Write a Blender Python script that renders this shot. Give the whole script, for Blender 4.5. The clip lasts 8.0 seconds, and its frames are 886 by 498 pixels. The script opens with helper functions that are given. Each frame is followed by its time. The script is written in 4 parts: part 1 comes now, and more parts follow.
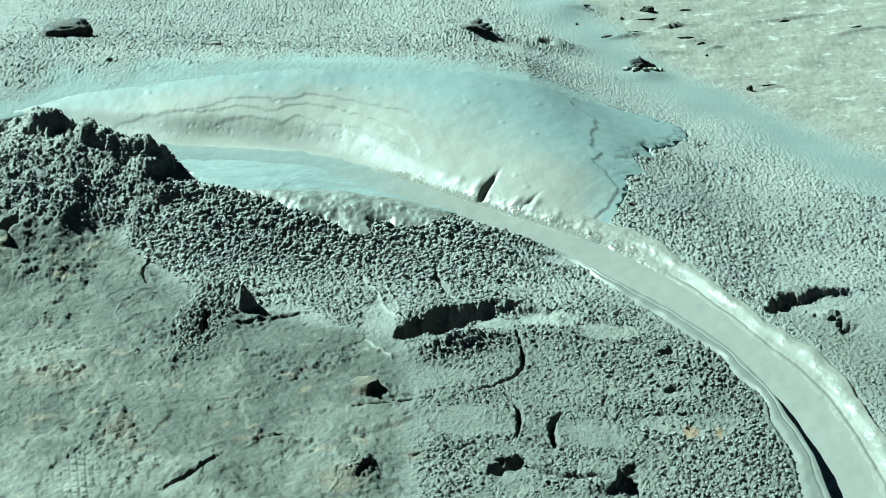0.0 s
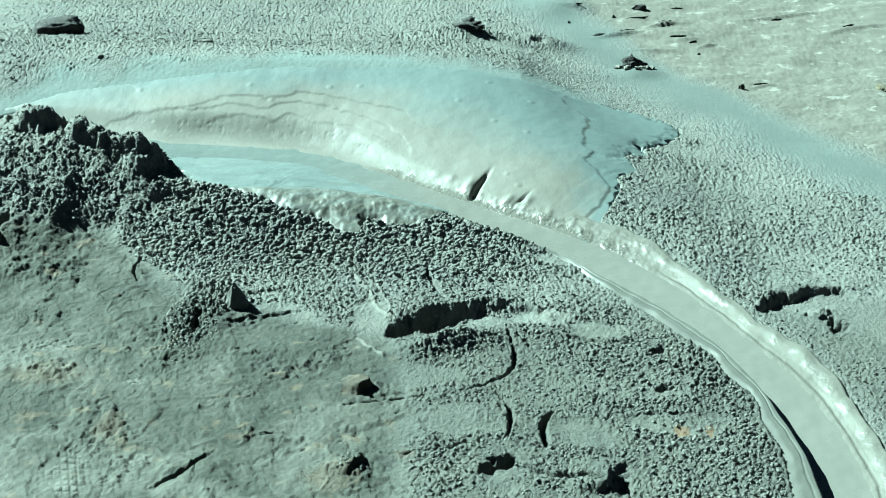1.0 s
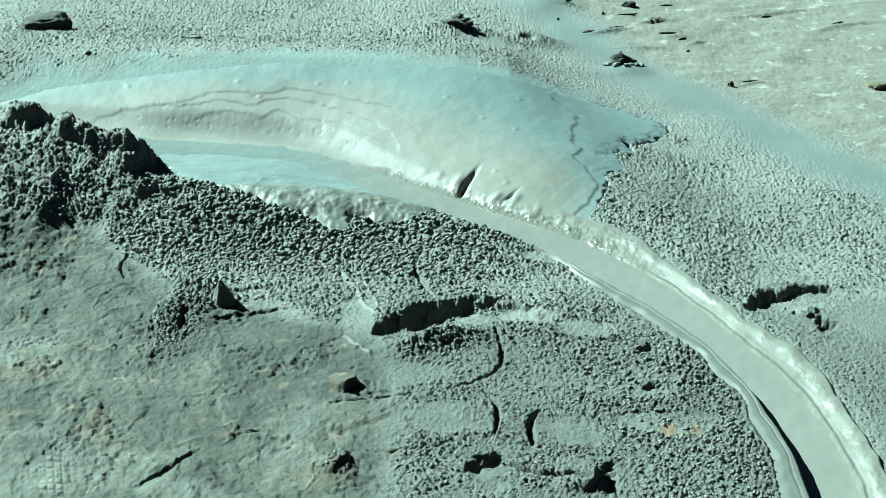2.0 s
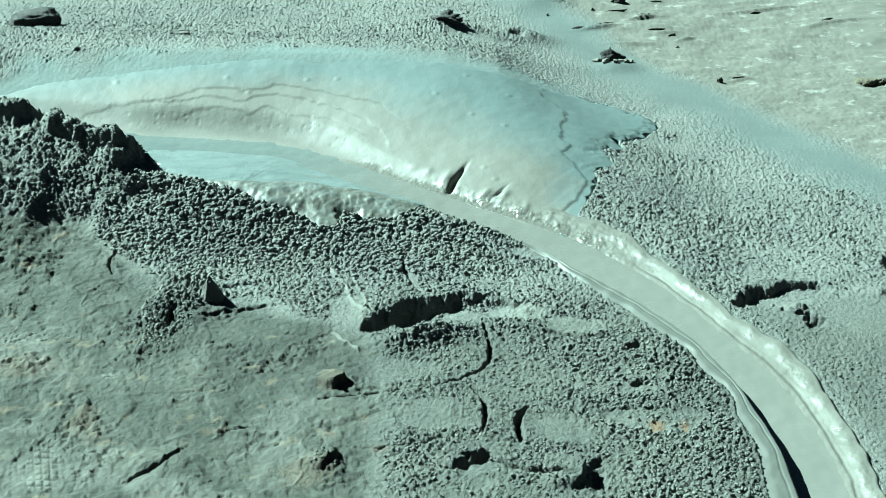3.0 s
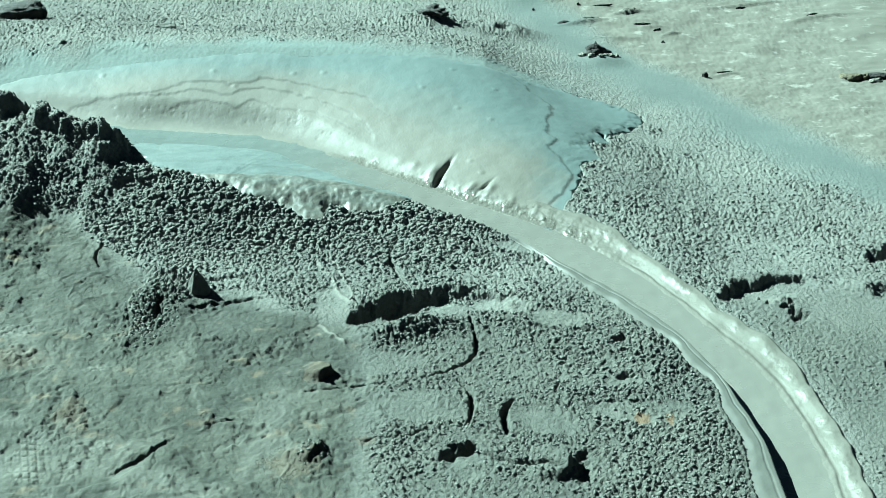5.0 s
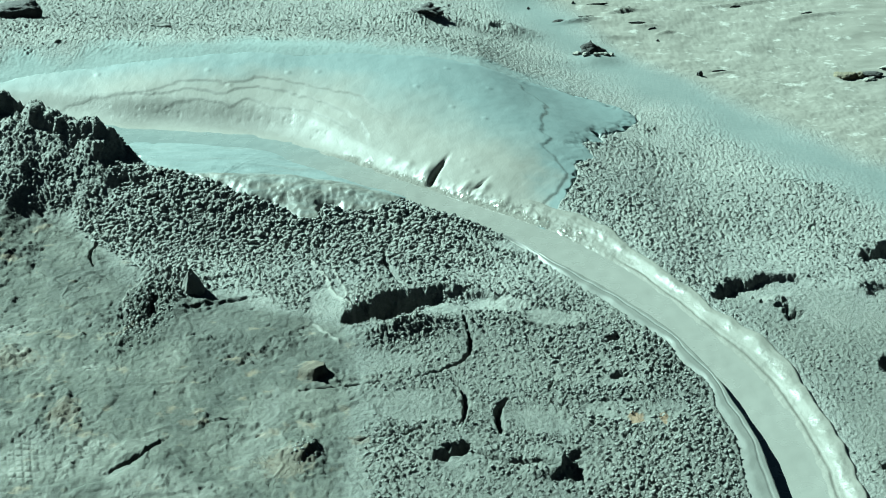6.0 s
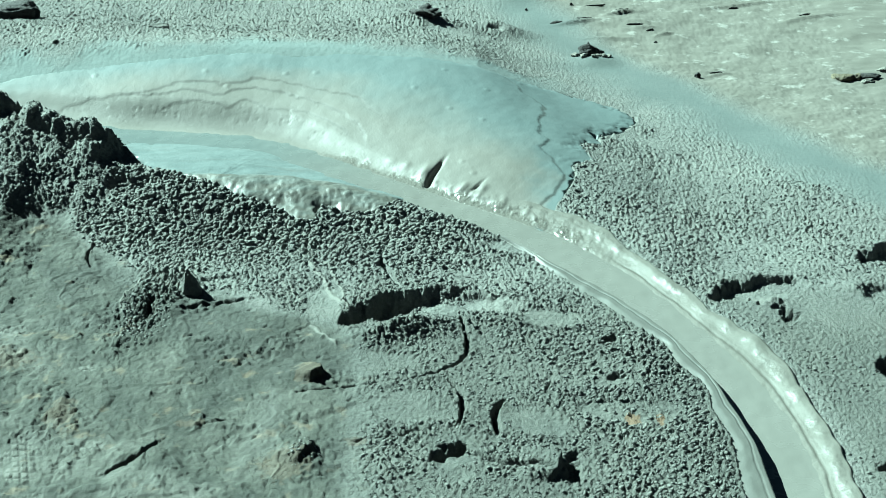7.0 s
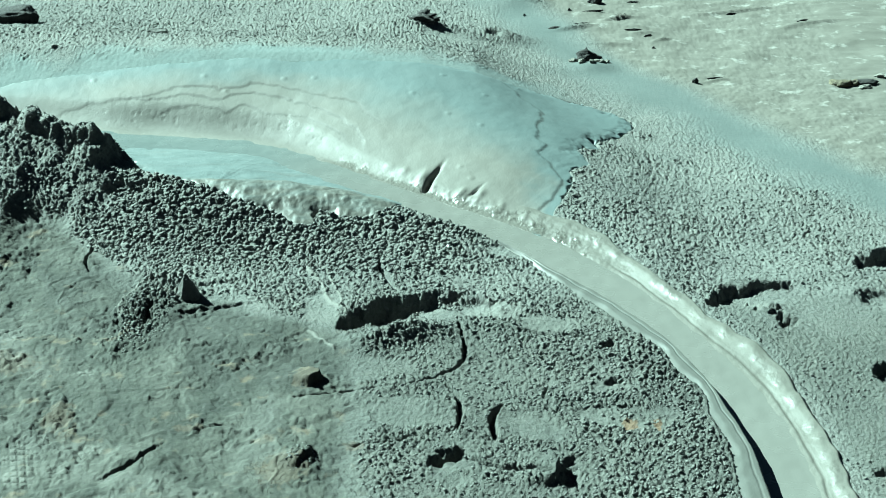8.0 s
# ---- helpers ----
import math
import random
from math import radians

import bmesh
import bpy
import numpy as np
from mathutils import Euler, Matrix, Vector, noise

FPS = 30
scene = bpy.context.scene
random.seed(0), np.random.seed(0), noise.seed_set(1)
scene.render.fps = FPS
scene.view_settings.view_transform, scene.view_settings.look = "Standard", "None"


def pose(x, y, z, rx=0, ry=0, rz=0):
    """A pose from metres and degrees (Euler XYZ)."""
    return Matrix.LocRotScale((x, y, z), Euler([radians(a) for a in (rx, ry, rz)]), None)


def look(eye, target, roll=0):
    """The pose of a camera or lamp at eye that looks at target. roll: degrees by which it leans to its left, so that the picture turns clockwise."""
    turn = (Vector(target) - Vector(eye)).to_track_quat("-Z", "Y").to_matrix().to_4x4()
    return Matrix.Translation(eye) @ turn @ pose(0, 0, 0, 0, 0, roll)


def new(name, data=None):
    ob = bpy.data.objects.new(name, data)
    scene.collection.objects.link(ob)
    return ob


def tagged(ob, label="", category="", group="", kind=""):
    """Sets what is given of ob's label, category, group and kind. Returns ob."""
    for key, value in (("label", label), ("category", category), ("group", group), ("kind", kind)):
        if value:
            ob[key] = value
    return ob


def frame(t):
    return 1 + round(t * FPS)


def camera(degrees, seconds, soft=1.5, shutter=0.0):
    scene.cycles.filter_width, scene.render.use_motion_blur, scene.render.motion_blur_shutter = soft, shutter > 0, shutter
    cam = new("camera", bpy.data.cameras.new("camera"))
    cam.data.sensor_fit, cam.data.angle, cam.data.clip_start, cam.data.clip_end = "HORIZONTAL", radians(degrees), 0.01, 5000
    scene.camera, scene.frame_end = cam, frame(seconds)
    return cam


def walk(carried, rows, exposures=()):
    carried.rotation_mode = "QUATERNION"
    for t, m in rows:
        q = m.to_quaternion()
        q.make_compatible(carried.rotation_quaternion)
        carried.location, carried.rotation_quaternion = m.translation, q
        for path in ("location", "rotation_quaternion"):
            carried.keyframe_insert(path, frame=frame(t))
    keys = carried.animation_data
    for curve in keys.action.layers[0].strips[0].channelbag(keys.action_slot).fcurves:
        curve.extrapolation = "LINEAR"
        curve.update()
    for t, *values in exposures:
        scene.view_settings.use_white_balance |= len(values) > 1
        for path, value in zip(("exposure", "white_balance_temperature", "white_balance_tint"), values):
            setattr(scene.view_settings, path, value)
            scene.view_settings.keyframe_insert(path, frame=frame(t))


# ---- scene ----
cam = camera(25.0, 8.0, soft=0.45)
PATH = [
    (0, (0.024, -0.025, 1.914), (0.013, 1.788, 1.07), -0.3),
    (0.5, (0.022, -0.024, 1.915), (0.014, 1.789, 1.07), -0.1),
    (1, (0.025, -0.021, 1.916), (0.022, 1.791, 1.069), -0.1),
    (1.5, (0.03, -0.014, 1.916), (0.031, 1.797, 1.067), 0.0),
    (3, (0.042, -0.009, 1.917), (0.055, 1.799, 1.062), 0.2),
    (3.5, (0.039, -0.012, 1.918), (0.057, 1.795, 1.062), 0.3),
    (4, (0.038, -0.018, 1.918), (0.06, 1.789, 1.061), 0.4),
    (4.5, (0.034, -0.02, 1.917), (0.061, 1.787, 1.059), 0.5),
    (6, (0.043, -0.022, 1.921), (0.075, 1.783, 1.06), 0.5),
    (6.5, (0.043, -0.022, 1.923), (0.076, 1.783, 1.062), 0.6),
    (7, (0.047, -0.022, 1.922), (0.08, 1.783, 1.062), 0.6),
    (7.5, (0.05, -0.024, 1.924), (0.083, 1.782, 1.066), 0.6),
    (8, (0.047, -0.027, 1.926), (0.082, 1.78, 1.07), 0.7),
]
walk(cam, [(t, look(eye, target, roll)) for t, eye, target, roll in PATH], [(0, 2.69, 5050, -31), (1, 2.66, 5050, -31), (1.5, 2.61, 5050, -31), (8, 2.59, 5050, -31)])

# ---- light ----
SUN_EL, SUN_AZ = 39.0, 149.0     # height of the sun, and the compass of the sun from +x, turning to +y, in degrees
world = bpy.data.worlds.new("sky")
scene.world = world
world.use_nodes = True
wn = world.node_tree.nodes
sky = wn.new("ShaderNodeTexSky")
sky.sky_type, sky.sun_disc = 'NISHITA', False
sky.sun_elevation, sky.sun_rotation = radians(SUN_EL), radians(90 - SUN_AZ)
world.node_tree.links.new(sky.outputs[0], wn["Background"].inputs[0])
wn["Background"].inputs[1].default_value = 0.003
sun_data = bpy.data.lights.new("sun", 'SUN')
sun_data.energy, sun_data.angle, sun_data.color = 5.0, radians(0.5), (1.0, 0.96, 0.88)
sun = new("sun", sun_data)
_d = Vector((math.cos(radians(SUN_AZ)) * math.cos(radians(SUN_EL)), math.sin(radians(SUN_AZ)) * math.cos(radians(SUN_EL)), math.sin(radians(SUN_EL))))
sun.matrix_world = look(_d * 30, (0, 0, 0))


# ---- arithmetic of shapes ----
def smooth(a, b, x):
    t = np.clip((x - a) / (b - a), 0, 1)
    return t * t * (3 - 2 * t)


CHANCE = np.random.RandomState(5).random_sample(1 << 18)


def hashed(ix, iy, seed):
    """A number from 0 to 1 for each cell of a lattice."""
    return CHANCE[(((ix.astype(np.int32) + seed * 37) & 511) << 9) | ((iy.astype(np.int32) + seed * 101) & 511)]


def perlin(X, Y, cell, seed):
    x, y = X / cell + 31.7 * seed, Y / cell - 17.3 * seed
    ix, iy = np.floor(x), np.floor(y)
    fx, fy = x - ix, y - iy
    u, v = fx * fx * fx * (fx * (fx * 6 - 15) + 10), fy * fy * fy * (fy * (fy * 6 - 15) + 10)

    def corner(a, b):
        ang = hashed(ix + a, iy + b, seed) * 2 * np.pi
        return np.cos(ang) * (fx - a) + np.sin(ang) * (fy - b)

    low = corner(0, 0) * (1 - u) + corner(1, 0) * u
    high = corner(0, 1) * (1 - u) + corner(1, 1) * u
    return 1.5 * (low * (1 - v) + high * v)


def fbm(X, Y, cell, seed, octaves=4, gain=0.5):
    total, amp = 0, 1
    for n in range(octaves):
        total = total + amp * perlin(X, Y, cell / 2 ** n, seed + n)
        amp *= gain
    return total


def worley(X, Y, cell, seed):
    """Distance to the nearest and the second seed of a scattered lattice, in cells, and a random number of the nearest."""
    x, y = X / cell, Y / cell
    ix, iy = np.floor(x), np.floor(y)
    f1, f2, rnd = np.full(x.shape, 9.0), np.full(x.shape, 9.0), np.zeros(x.shape)
    for a in (-1, 0, 1):
        for b in (-1, 0, 1):
            cx, cy = ix + a, iy + b
            d = np.hypot(cx + hashed(cx, cy, seed) - x, cy + hashed(cx, cy, seed + 7) - y)
            near = d < f1
            f2 = np.where(near, f1, np.minimum(f2, d))
            rnd = np.where(near, hashed(cx, cy, seed + 13), rnd)
            f1 = np.where(near, d, f1)
    return f1, f2, rnd


def clods(X, Y, cell, seed):
    """A ground of lumps, about 0 to 1 high, with narrow gaps."""
    wx, wy = X + 0.3 * cell * perlin(X, Y, cell * 1.3, seed + 3), Y + 0.3 * cell * perlin(X, Y, cell * 1.3, seed + 4)
    f1, f2, rnd = worley(wx, wy, cell, seed)
    return (0.4 + 0.6 * rnd) * np.sqrt(np.clip((f2 - f1) * 1.5, 0, 1)) * np.clip(1.15 - 1.3 * f1 * f1, 0.05, 1)


def spline(points, steps=8):
    """A smooth line through points of any number of values, with the place along it, counted in points, as last value."""
    p = np.array(points, float)
    p = np.vstack([2 * p[0] - p[1], p, 2 * p[-1] - p[-2]])
    out = []
    for n in range(1, len(p) - 2):
        a, b, c, d = p[n - 1], p[n], p[n + 1], p[n + 2]
        for k in range(steps):
            t = k / steps
            out.append(np.r_[0.5 * (2 * b + (c - a) * t + (2 * a - 5 * b + 4 * c - d) * t * t + (3 * b - a - 3 * c + d) * t ** 3), n - 1 + t])
    out.append(np.r_[p[-2], len(p) - 3])
    return np.array(out)


def along(X, Y, line):
    """Signed distance to a line (left of its way is positive) and the place along it."""
    best, side, place = np.full(X.shape, 1e9), np.ones(X.shape), np.zeros(X.shape)
    for p, q in zip(line[:-1], line[1:]):
        dx, dy = q[0] - p[0], q[1] - p[1]
        t = np.clip(((X - p[0]) * dx + (Y - p[1]) * dy) / (dx * dx + dy * dy), 0, 1)
        ex, ey = X - p[0] - t * dx, Y - p[1] - t * dy
        d = ex * ex + ey * ey
        near = d < best
        best = np.where(near, d, best)
        side = np.where(near, np.sign(dx * ey - dy * ex), side)
        place = np.where(near, p[-1] + t * (q[-1] - p[-1]), place)
    return np.sqrt(best) * np.where(side == 0, 1, side), place


def inside(X, Y, outline):
    """Signed distance to a closed outline: positive within."""
    line = spline(list(outline) + [outline[0]], 6)
    d, _ = along(X, Y, line)
    odd = np.zeros(X.shape, bool)
    for p, q in zip(line[:-1], line[1:]):
        cross = (p[1] > Y) != (q[1] > Y)
        odd ^= cross & (X < p[0] + (Y - p[1]) * (q[0] - p[0]) / (q[1] - p[1] if q[1] != p[1] else 1e-9))
    return np.where(odd, np.abs(d), -np.abs(d))


# ---- the plan ----
# the stream, from the vent down: x, y, level
STREAM = [(-1.7, 4.50, .05), (-1.25, 4.60, .05), (-.893, 4.575, .05), (-.679, 4.553, .05), (-.50, 4.540, .048), (-.30, 4.498, .045),
          (-.16, 4.395, .04), (.019, 4.276, .03), (.13, 4.20, .02), (.27, 4.096, .01), (.385, 3.975, .001), (.493, 3.838, -.005),
          (.597, 3.642, -.011), (.674, 3.455, -.02), (.714, 3.316, -.025), (.738, 3.165, -.029), (.746, 3.0, -.032), (.765, 2.6, -.04), (.785, 2.0, -.05),
          (.80, 1.0, -.06), (.82, -1.0, -.08), (.84, -4.0, -.1), (.86, -14.0, -.12), (.88, -48.0, -.12)]
WIDTH = [.07, .07, .06, .045, .038, .034, .038, .032, .035, .046, .056, .052, .045, .049, .054, .050, .050, .054, .064, .066, .07, .07, .08, .08]
# the outer bank: x, height over the stream, breadth
BANK = [(-1.7, .05, .3), (-1.25, .09, .3), (-.9, .105, .3), (-.5, .12, .3), (-.3, .125, .32), (-.1, .13, .38), (.08, .13, .45), (.22, .115, .47), (.35, .080, .42), (.5, .045, .33), (.65, .022, .25), (.8, .014, .2), (1.2, .012, .15)]
# the near rim of the crater: x, y, height
RIM = [(-1.6, 4.36, .06), (-1.25, 4.40, .06), (-1.06, 4.42, .06), (-.951, 4.42, .062), (-.848, 4.40, .065), (-.739, 4.36, .068), (-.648, 4.30, .07),
       (-.589, 4.275, .072), (-.455, 4.253, .068), (-.296, 4.245, .068), (-.112, 4.246, .063), (.019, 4.198, .048), (.149, 4.13, .03), (.276, 4.04, .015), (.4, 3.92, .0)]
RIM_FRONT = [.3, .3, .3, .28, .26, .24, .22, .22, .23, .24, .22, .2, .16, .12, .1]
# the mound beside the vent, steep on the side away from the light: x, y, reach towards the light, away from it, to the front, to the back, height
MOUND = [(-1.5, 4.43, .5, .45, .60, .14, .09), (-.95, 4.43, .50, .42, .80, .15, .092), (-.935, 4.44, .30, .085, .17, .09, .144), (-.85, 4.42, .14, .10, .12, .09, .120), (-.79, 4.405, .16, .10, .13, .09, .108), (-.715, 4.385, .24, .105, .16, .09, .090)]
stream_line, rim_line = spline(STREAM, 5), spline(RIM, 5)
GULLY = spline([(.25, 6.1), (.36, 5.80), (.452, 5.57), (.584, 5.23), (.68, 5.10), (.774, 4.99), (.919, 4.77), (1.073, 4.52), (1.25, 4.33), (1.5, 4.2), (2.2, 4.0)])


def of(values, k):
    return np.interp(k, range(len(values)), values)


def dent(X, Y, a, b, r, depth, wall, wobble=0.0, seed=1, lean=3.0):
    """A hollow along the way from a to b: a steep wall of that width on the side of the light, and one lean times as wide on the other."""
    ax, ay, bx, by = *a, *b
    dx, dy = bx - ax, by - ay
    t = np.clip(((X - ax) * dx + (Y - ay) * dy) / (dx * dx + dy * dy + 1e-9), 0, 1)
    ex, ey = X - ax - t * dx, Y - ay - t * dy
    d = np.hypot(ex, ey)
    side = .5 + .5 * (-.55 * ex + .83 * ey) / (d + 1e-6)
    if wobble:
        d = d + 1.2 * wobble * fbm(X, Y, r * 1.3, seed, 2, .5) + .003 * fbm(X, Y, .012, seed, 2)
    wide = wall * (1 + (lean - 1) * (1 - side))
    return -depth * (1 - smooth(r - wide, r, d))


def trough(X, Y, way, wall, lean, seed):
    """A long hollow through points of x, y, radius and depth; steep to the left of its way, gentle to the right."""
    line = spline(way, 6)
    x, y = X + .015 * fbm(X, Y, .06, seed, 4, .6), Y + .015 * fbm(X, Y, .06, seed + 5, 4, .6)
    c, t = along(x, y, line)
    r, depth = of([p[2] for p in way], t), of([p[3] for p in way], t)
    wide = np.where(c > 0, wall, wall * lean)
    return -depth * (1 - smooth(r - wide, r, np.abs(c)))


def bump(X, Y, x, y, rx, ry, height, turn=0.0):
    c, s = math.cos(radians(turn)), math.sin(radians(turn))
    u, v = ((X - x) * c + (Y - y) * s) / rx, (-(X - x) * s + (Y - y) * c) / ry
    return height * np.exp(-(u * u + v * v))


def plain(X, Y):
    """The lie of the land without the crater."""
    off = np.hypot(X, Y - 4)
    return .012 * fbm(X, Y, .9, 5, 3) * smooth(8, 5, off) + .25 * perlin(X, Y, 14.0, 3) * smooth(9, 20, off)


def hump(X, Y, x, y, to, off, fore, aft):
    """How far out from the top of a hump each point lies, 1 at its foot."""
    u, v = (X - x) * .857 - (Y - y) * .515, (X - x) * .515 + (Y - y) * .857
    return np.hypot(u / np.where(u < 0, to, off), v / np.where(v < 0, fore, aft))


def terrain(X, Y):
    """The smooth form of the ground, and the places of each point against the stream and the rim."""
    s, k = along(X, Y, stream_line)
    d, v = along(X, Y, rim_line)
    level, w = of([p[2] for p in STREAM], k), of(WIDTH, k)
    base = plain(X, Y)
    # the outer side: a wet bank that rounds off into the plain
    bx = [p[0] for p in BANK]
    fed = np.interp(X, [p[0] for p in STREAM[:16]], [p[2] for p in STREAM[:16]])
    top, bw = fed + np.interp(X, bx, [p[1] for p in BANK]), np.interp(X, bx, [p[2] for p in BANK]) + .12 * smooth(11.8, 13.5, k)
    bend = np.interp(k, [0, 9, 11, 12.5, 13.5], [1.25, 1.25, 1.5, 1.35, 1.1])
    top = top + (np.maximum(top, base) - top) * smooth(10, 12.5, k)
    q = np.clip((s - w) / bw, 0, 1)
    fall = np.exp(-np.square(np.clip(s - w - bw, 0, 9) / 0.45))
    outer = np.where(s < w + bw, level + (top - level) * (1 - (1 - q) ** bend), base + (top - base) * fall)
    # the inner side: the near rim and its mound
    high, front = of([p[2] for p in RIM], v), of(RIM_FRONT, v)
    wide = np.where(d < 0, front, 0.13)
    flank = np.clip(1 - np.abs(d) / wide, 0, 1)
    near = base + np.clip(high - base, 0, 1) * np.where(d < 0, .5 * flank + .5 * smooth(0, 1, flank), smooth(0, 1, flank) ** .7)
    near = np.where((d > 0) & (s < 0), np.maximum(near, level + .016 * smooth(8.5, 6.5, k)), near)
    foot = np.interp(k, [0, 7, 8.5, 11, 18], [.16, .14, .03, .022, .022])
    inner = level + (near - level) * smooth(w, w + foot, -s)
    z = np.where(s > 0, outer, inner)
    z = np.where(np.abs(s) < w, level, z)
    wx, wy = X + .034 * fbm(X, Y, .11, 11, 4, .55), Y + .034 * fbm(X, Y, .11, 12, 4, .55)
    hill = np.zeros(X.shape)
    for x, y, to, off, fore, aft, high in MOUND:
        hill = np.maximum(hill, high * (1 - smooth(.12, 1, hump(wx, wy, x, y, to, off, fore, aft))))
    z = z + hill * smooth(.0, .05, -s - w)
    z = base + (z - base) * smooth(.5, .05, -1.7 - X)
    return z, s, k, d, v, w, level


# hollows: from, to, radius, depth, wall, wobble
HOLLOWS = [
    ((.838, 3.715), (.846, 3.672), .021, .042, .012, .012), ((.80, 3.750), (.835, 3.745), .015, .020, .010, .010), ((.915, 3.115), (.95, 3.12), .014, .02, .010, .010),
    ((1.05, 3.79), (1.14, 3.80), .045, .012, .02, .01), ((1.03, 3.475), (1.10, 3.49), .05, .024, .010, .004),
    ((.455, 3.564), (.462, 3.566), .022, .03, .012, .010), ((.452, 3.411), (.458, 3.413), .016, .018, .010, .008),
    ((-.492, 3.665), (-.495, 3.73), .017, .040, .012, .012), ((-.505, 3.86), (-.48, 3.865), .016, .02, .012, .012),
    ((.345, 3.05), (.352, 3.13), .022, .020, .012, .012), ((.10, 3.12), (.145, 3.145), .024, .038, .012, .014),
    ((-1.0, 4.09), (-.975, 4.12), .018, .03, .01, .006),
    ((1.11, 2.97), (1.16, 2.99), .025, .03, .012, .006), ((-.62, 4.23), (-.58, 4.22), .04, .02, .02, .02),
]
# places where the mud dried smooth: x, y, half breadth, half depth
SMOOTH = [(-.34, 3.66, .12, .13), (-.135, 3.72, .045, .09), (-.13, 3.60, .06, .06), (.33, 3.66, .06, .05), (.27, 3.24, .10, .05), (.02, 3.30, .13, .07), (.16, 5.30, .10, .05), (.40, 3.43, .10, .07), (.20, 3.735, .08, .045), (.105, 3.70, .03, .025), (.14, 3.08, .05, .05), (.80, 3.79, .06, .04),
          (.95, 3.72, .08, .09), (-.05, 3.47, .10, .05), (.27, 4.0, .06, .03), (.45, 3.28, .12, .04), (1.10, 3.80, .06, .04), (.47, 3.252, .03, .03), (.521, 3.247, .02, .025)]
TROUGHS = [
    ([(-.085, 3.640, .016, .030), (-.03, 3.675, .050, .064), (.02, 3.715, .056, .058), (.07, 3.750, .050, .040), (.13, 3.757, .050, .024), (.19, 3.738, .055, .016), (.25, 3.705, .040, .010)], .022, 2.6, 171),
    ([(.722, 3.79, .028, .028), (.750, 3.81, .050, .028), (.80, 3.82, .054, .020), (.86, 3.84, .040, .013)], .012, 1.5, 181),
    ([(1.06, 3.96, .025, .02), (1.10, 3.985, .045, .032), (1.15, 4.01, .05, .032), (1.22, 4.03, .04, .02)], .018, 2.2, 191),
]
# cracks: half width, depth, and the way
CRACKS = [
    (.0040, .026, [(.152, 3.66), (.165, 3.55), (.148, 3.48), (.10, 3.43), (.055, 3.405), (.0, 3.385)]),
    (.0046, .028, [(.125, 3.40), (.145, 3.36), (.148, 3.30), (.14, 3.225)]),
    (.006, .03, [(.232, 3.325), (.212, 3.295), (.209, 3.25), (.214, 3.205)]),
    (.006, .022, [(-.02, 3.96), (.0, 3.88), (.02, 3.83)]),
    (.0022, .008, [(-.43, 3.705), (-.37, 3.735), (-.30, 3.755)]),
    (.004, .014, [(.0, 3.385), (-.08, 3.365), (-.17, 3.345)]),
    (.0036, .016, [(.14, 3.225), (.06, 3.205), (.0, 3.18), (-.06, 3.17)]),
    (.004, .016, [(.16, 3.13), (.22, 3.10), (.28, 3.09), (.31, 3.07)]),
    (.003, .010, [(-.50, 3.08), (-.45, 3.13), (-.42, 3.18)]),
    (.0025, .010, [(-.34, 3.24), (-.30, 3.25)]),
    (.004, .014, [(-.655, 4.04), (-.665, 3.98), (-.65, 3.92)]),
    (.002, .005, [(-.47, 3.97), (-.44, 3.90), (-.42, 3.84), (-.36, 3.86), (-.28, 3.89)]),
    (.003, .010, [(.22, 3.65), (.32, 3.62), (.42, 3.60)]),
    (.003, .010, [(.325, 3.39), (.315, 3.37), (.325, 3.345)]),
]
# tilted plates with a broken edge: x, y of the edge's middle, the way it faces, length, half breadth, height
PLATES = [(-.128, 3.40, -38, .11, .030, .024), (-.135, 3.125, -30, .09, .040, .016), (.325, 3.09, -5, .08, .055, .026), (-.30, 3.255, 80, .05, .035, .005),
          (-.43, 3.15, 130, .10, .045, .006), (-.08, 3.19, 100, .05, .05, .006), (-.98, 4.07, 20, .06, .03, .014)]
# thin pale runs of mud: half breadth, height, and the way
RILLS = [
    (.008, .004, [(-.175, 3.94), (-.135, 3.83), (-.125, 3.78), (-.085, 3.70), (-.07, 3.66)]),
    (.004, .003, [(-.145, 3.95), (-.12, 3.87), (-.10, 3.80), (-.09, 3.73)]),
    (.005, .003, [(-.225, 3.83), (-.18, 3.74)]), (.005, .003, [(-.155, 3.63), (-.10, 3.54)]),
    (.03, .001, [(-.155, 3.70), (-.10, 3.67)]), (.004, .002, [(-.52, 3.86), (-.56, 3.74), (-.545, 3.66)]),
    (.004, .002, [(-.42, 3.83), (-.385, 3.77)]), (.022, .002, [(-.19, 3.33), (-.225, 3.20), (-.27, 3.06)]),
]
SHEET = [(-1.6, 4.50), (-1.45, 4.66), (-1.13, 4.74), (-.95, 4.79), (-.78, 4.81), (-.59, 4.825), (-.27, 4.84), (.02, 4.83), (.24, 4.85), (.40, 4.90), (.50, 4.90), (.57, 4.86),
         (.635, 4.80), (.60, 4.71), (.577, 4.663), (.52, 4.60), (.515, 4.54), (.46, 4.50), (.483, 4.427), (.435, 4.37), (.441, 4.329), (.415, 4.246), (.385, 4.18), (.37, 4.10), (.28, 4.04), (.10, 4.13), (-.10, 4.28), (-.30, 4.44), (-.68, 4.48), (-1.1, 4.50)]
DRAPE = [(-.74, 4.495), (-.62, 4.51), (-.50, 4.52), (-.36, 4.50), (-.22, 4.40), (-.06, 4.28), (.03, 4.225), (.0, 4.17), (-.045, 4.137), (-.11, 4.144), (-.155, 4.155), (-.17, 4.112), (-.215, 4.112), (-.265, 4.148), (-.344, 4.178), (-.40, 4.216), (-.467, 4.246), (-.56, 4.30), (-.63, 4.40)]


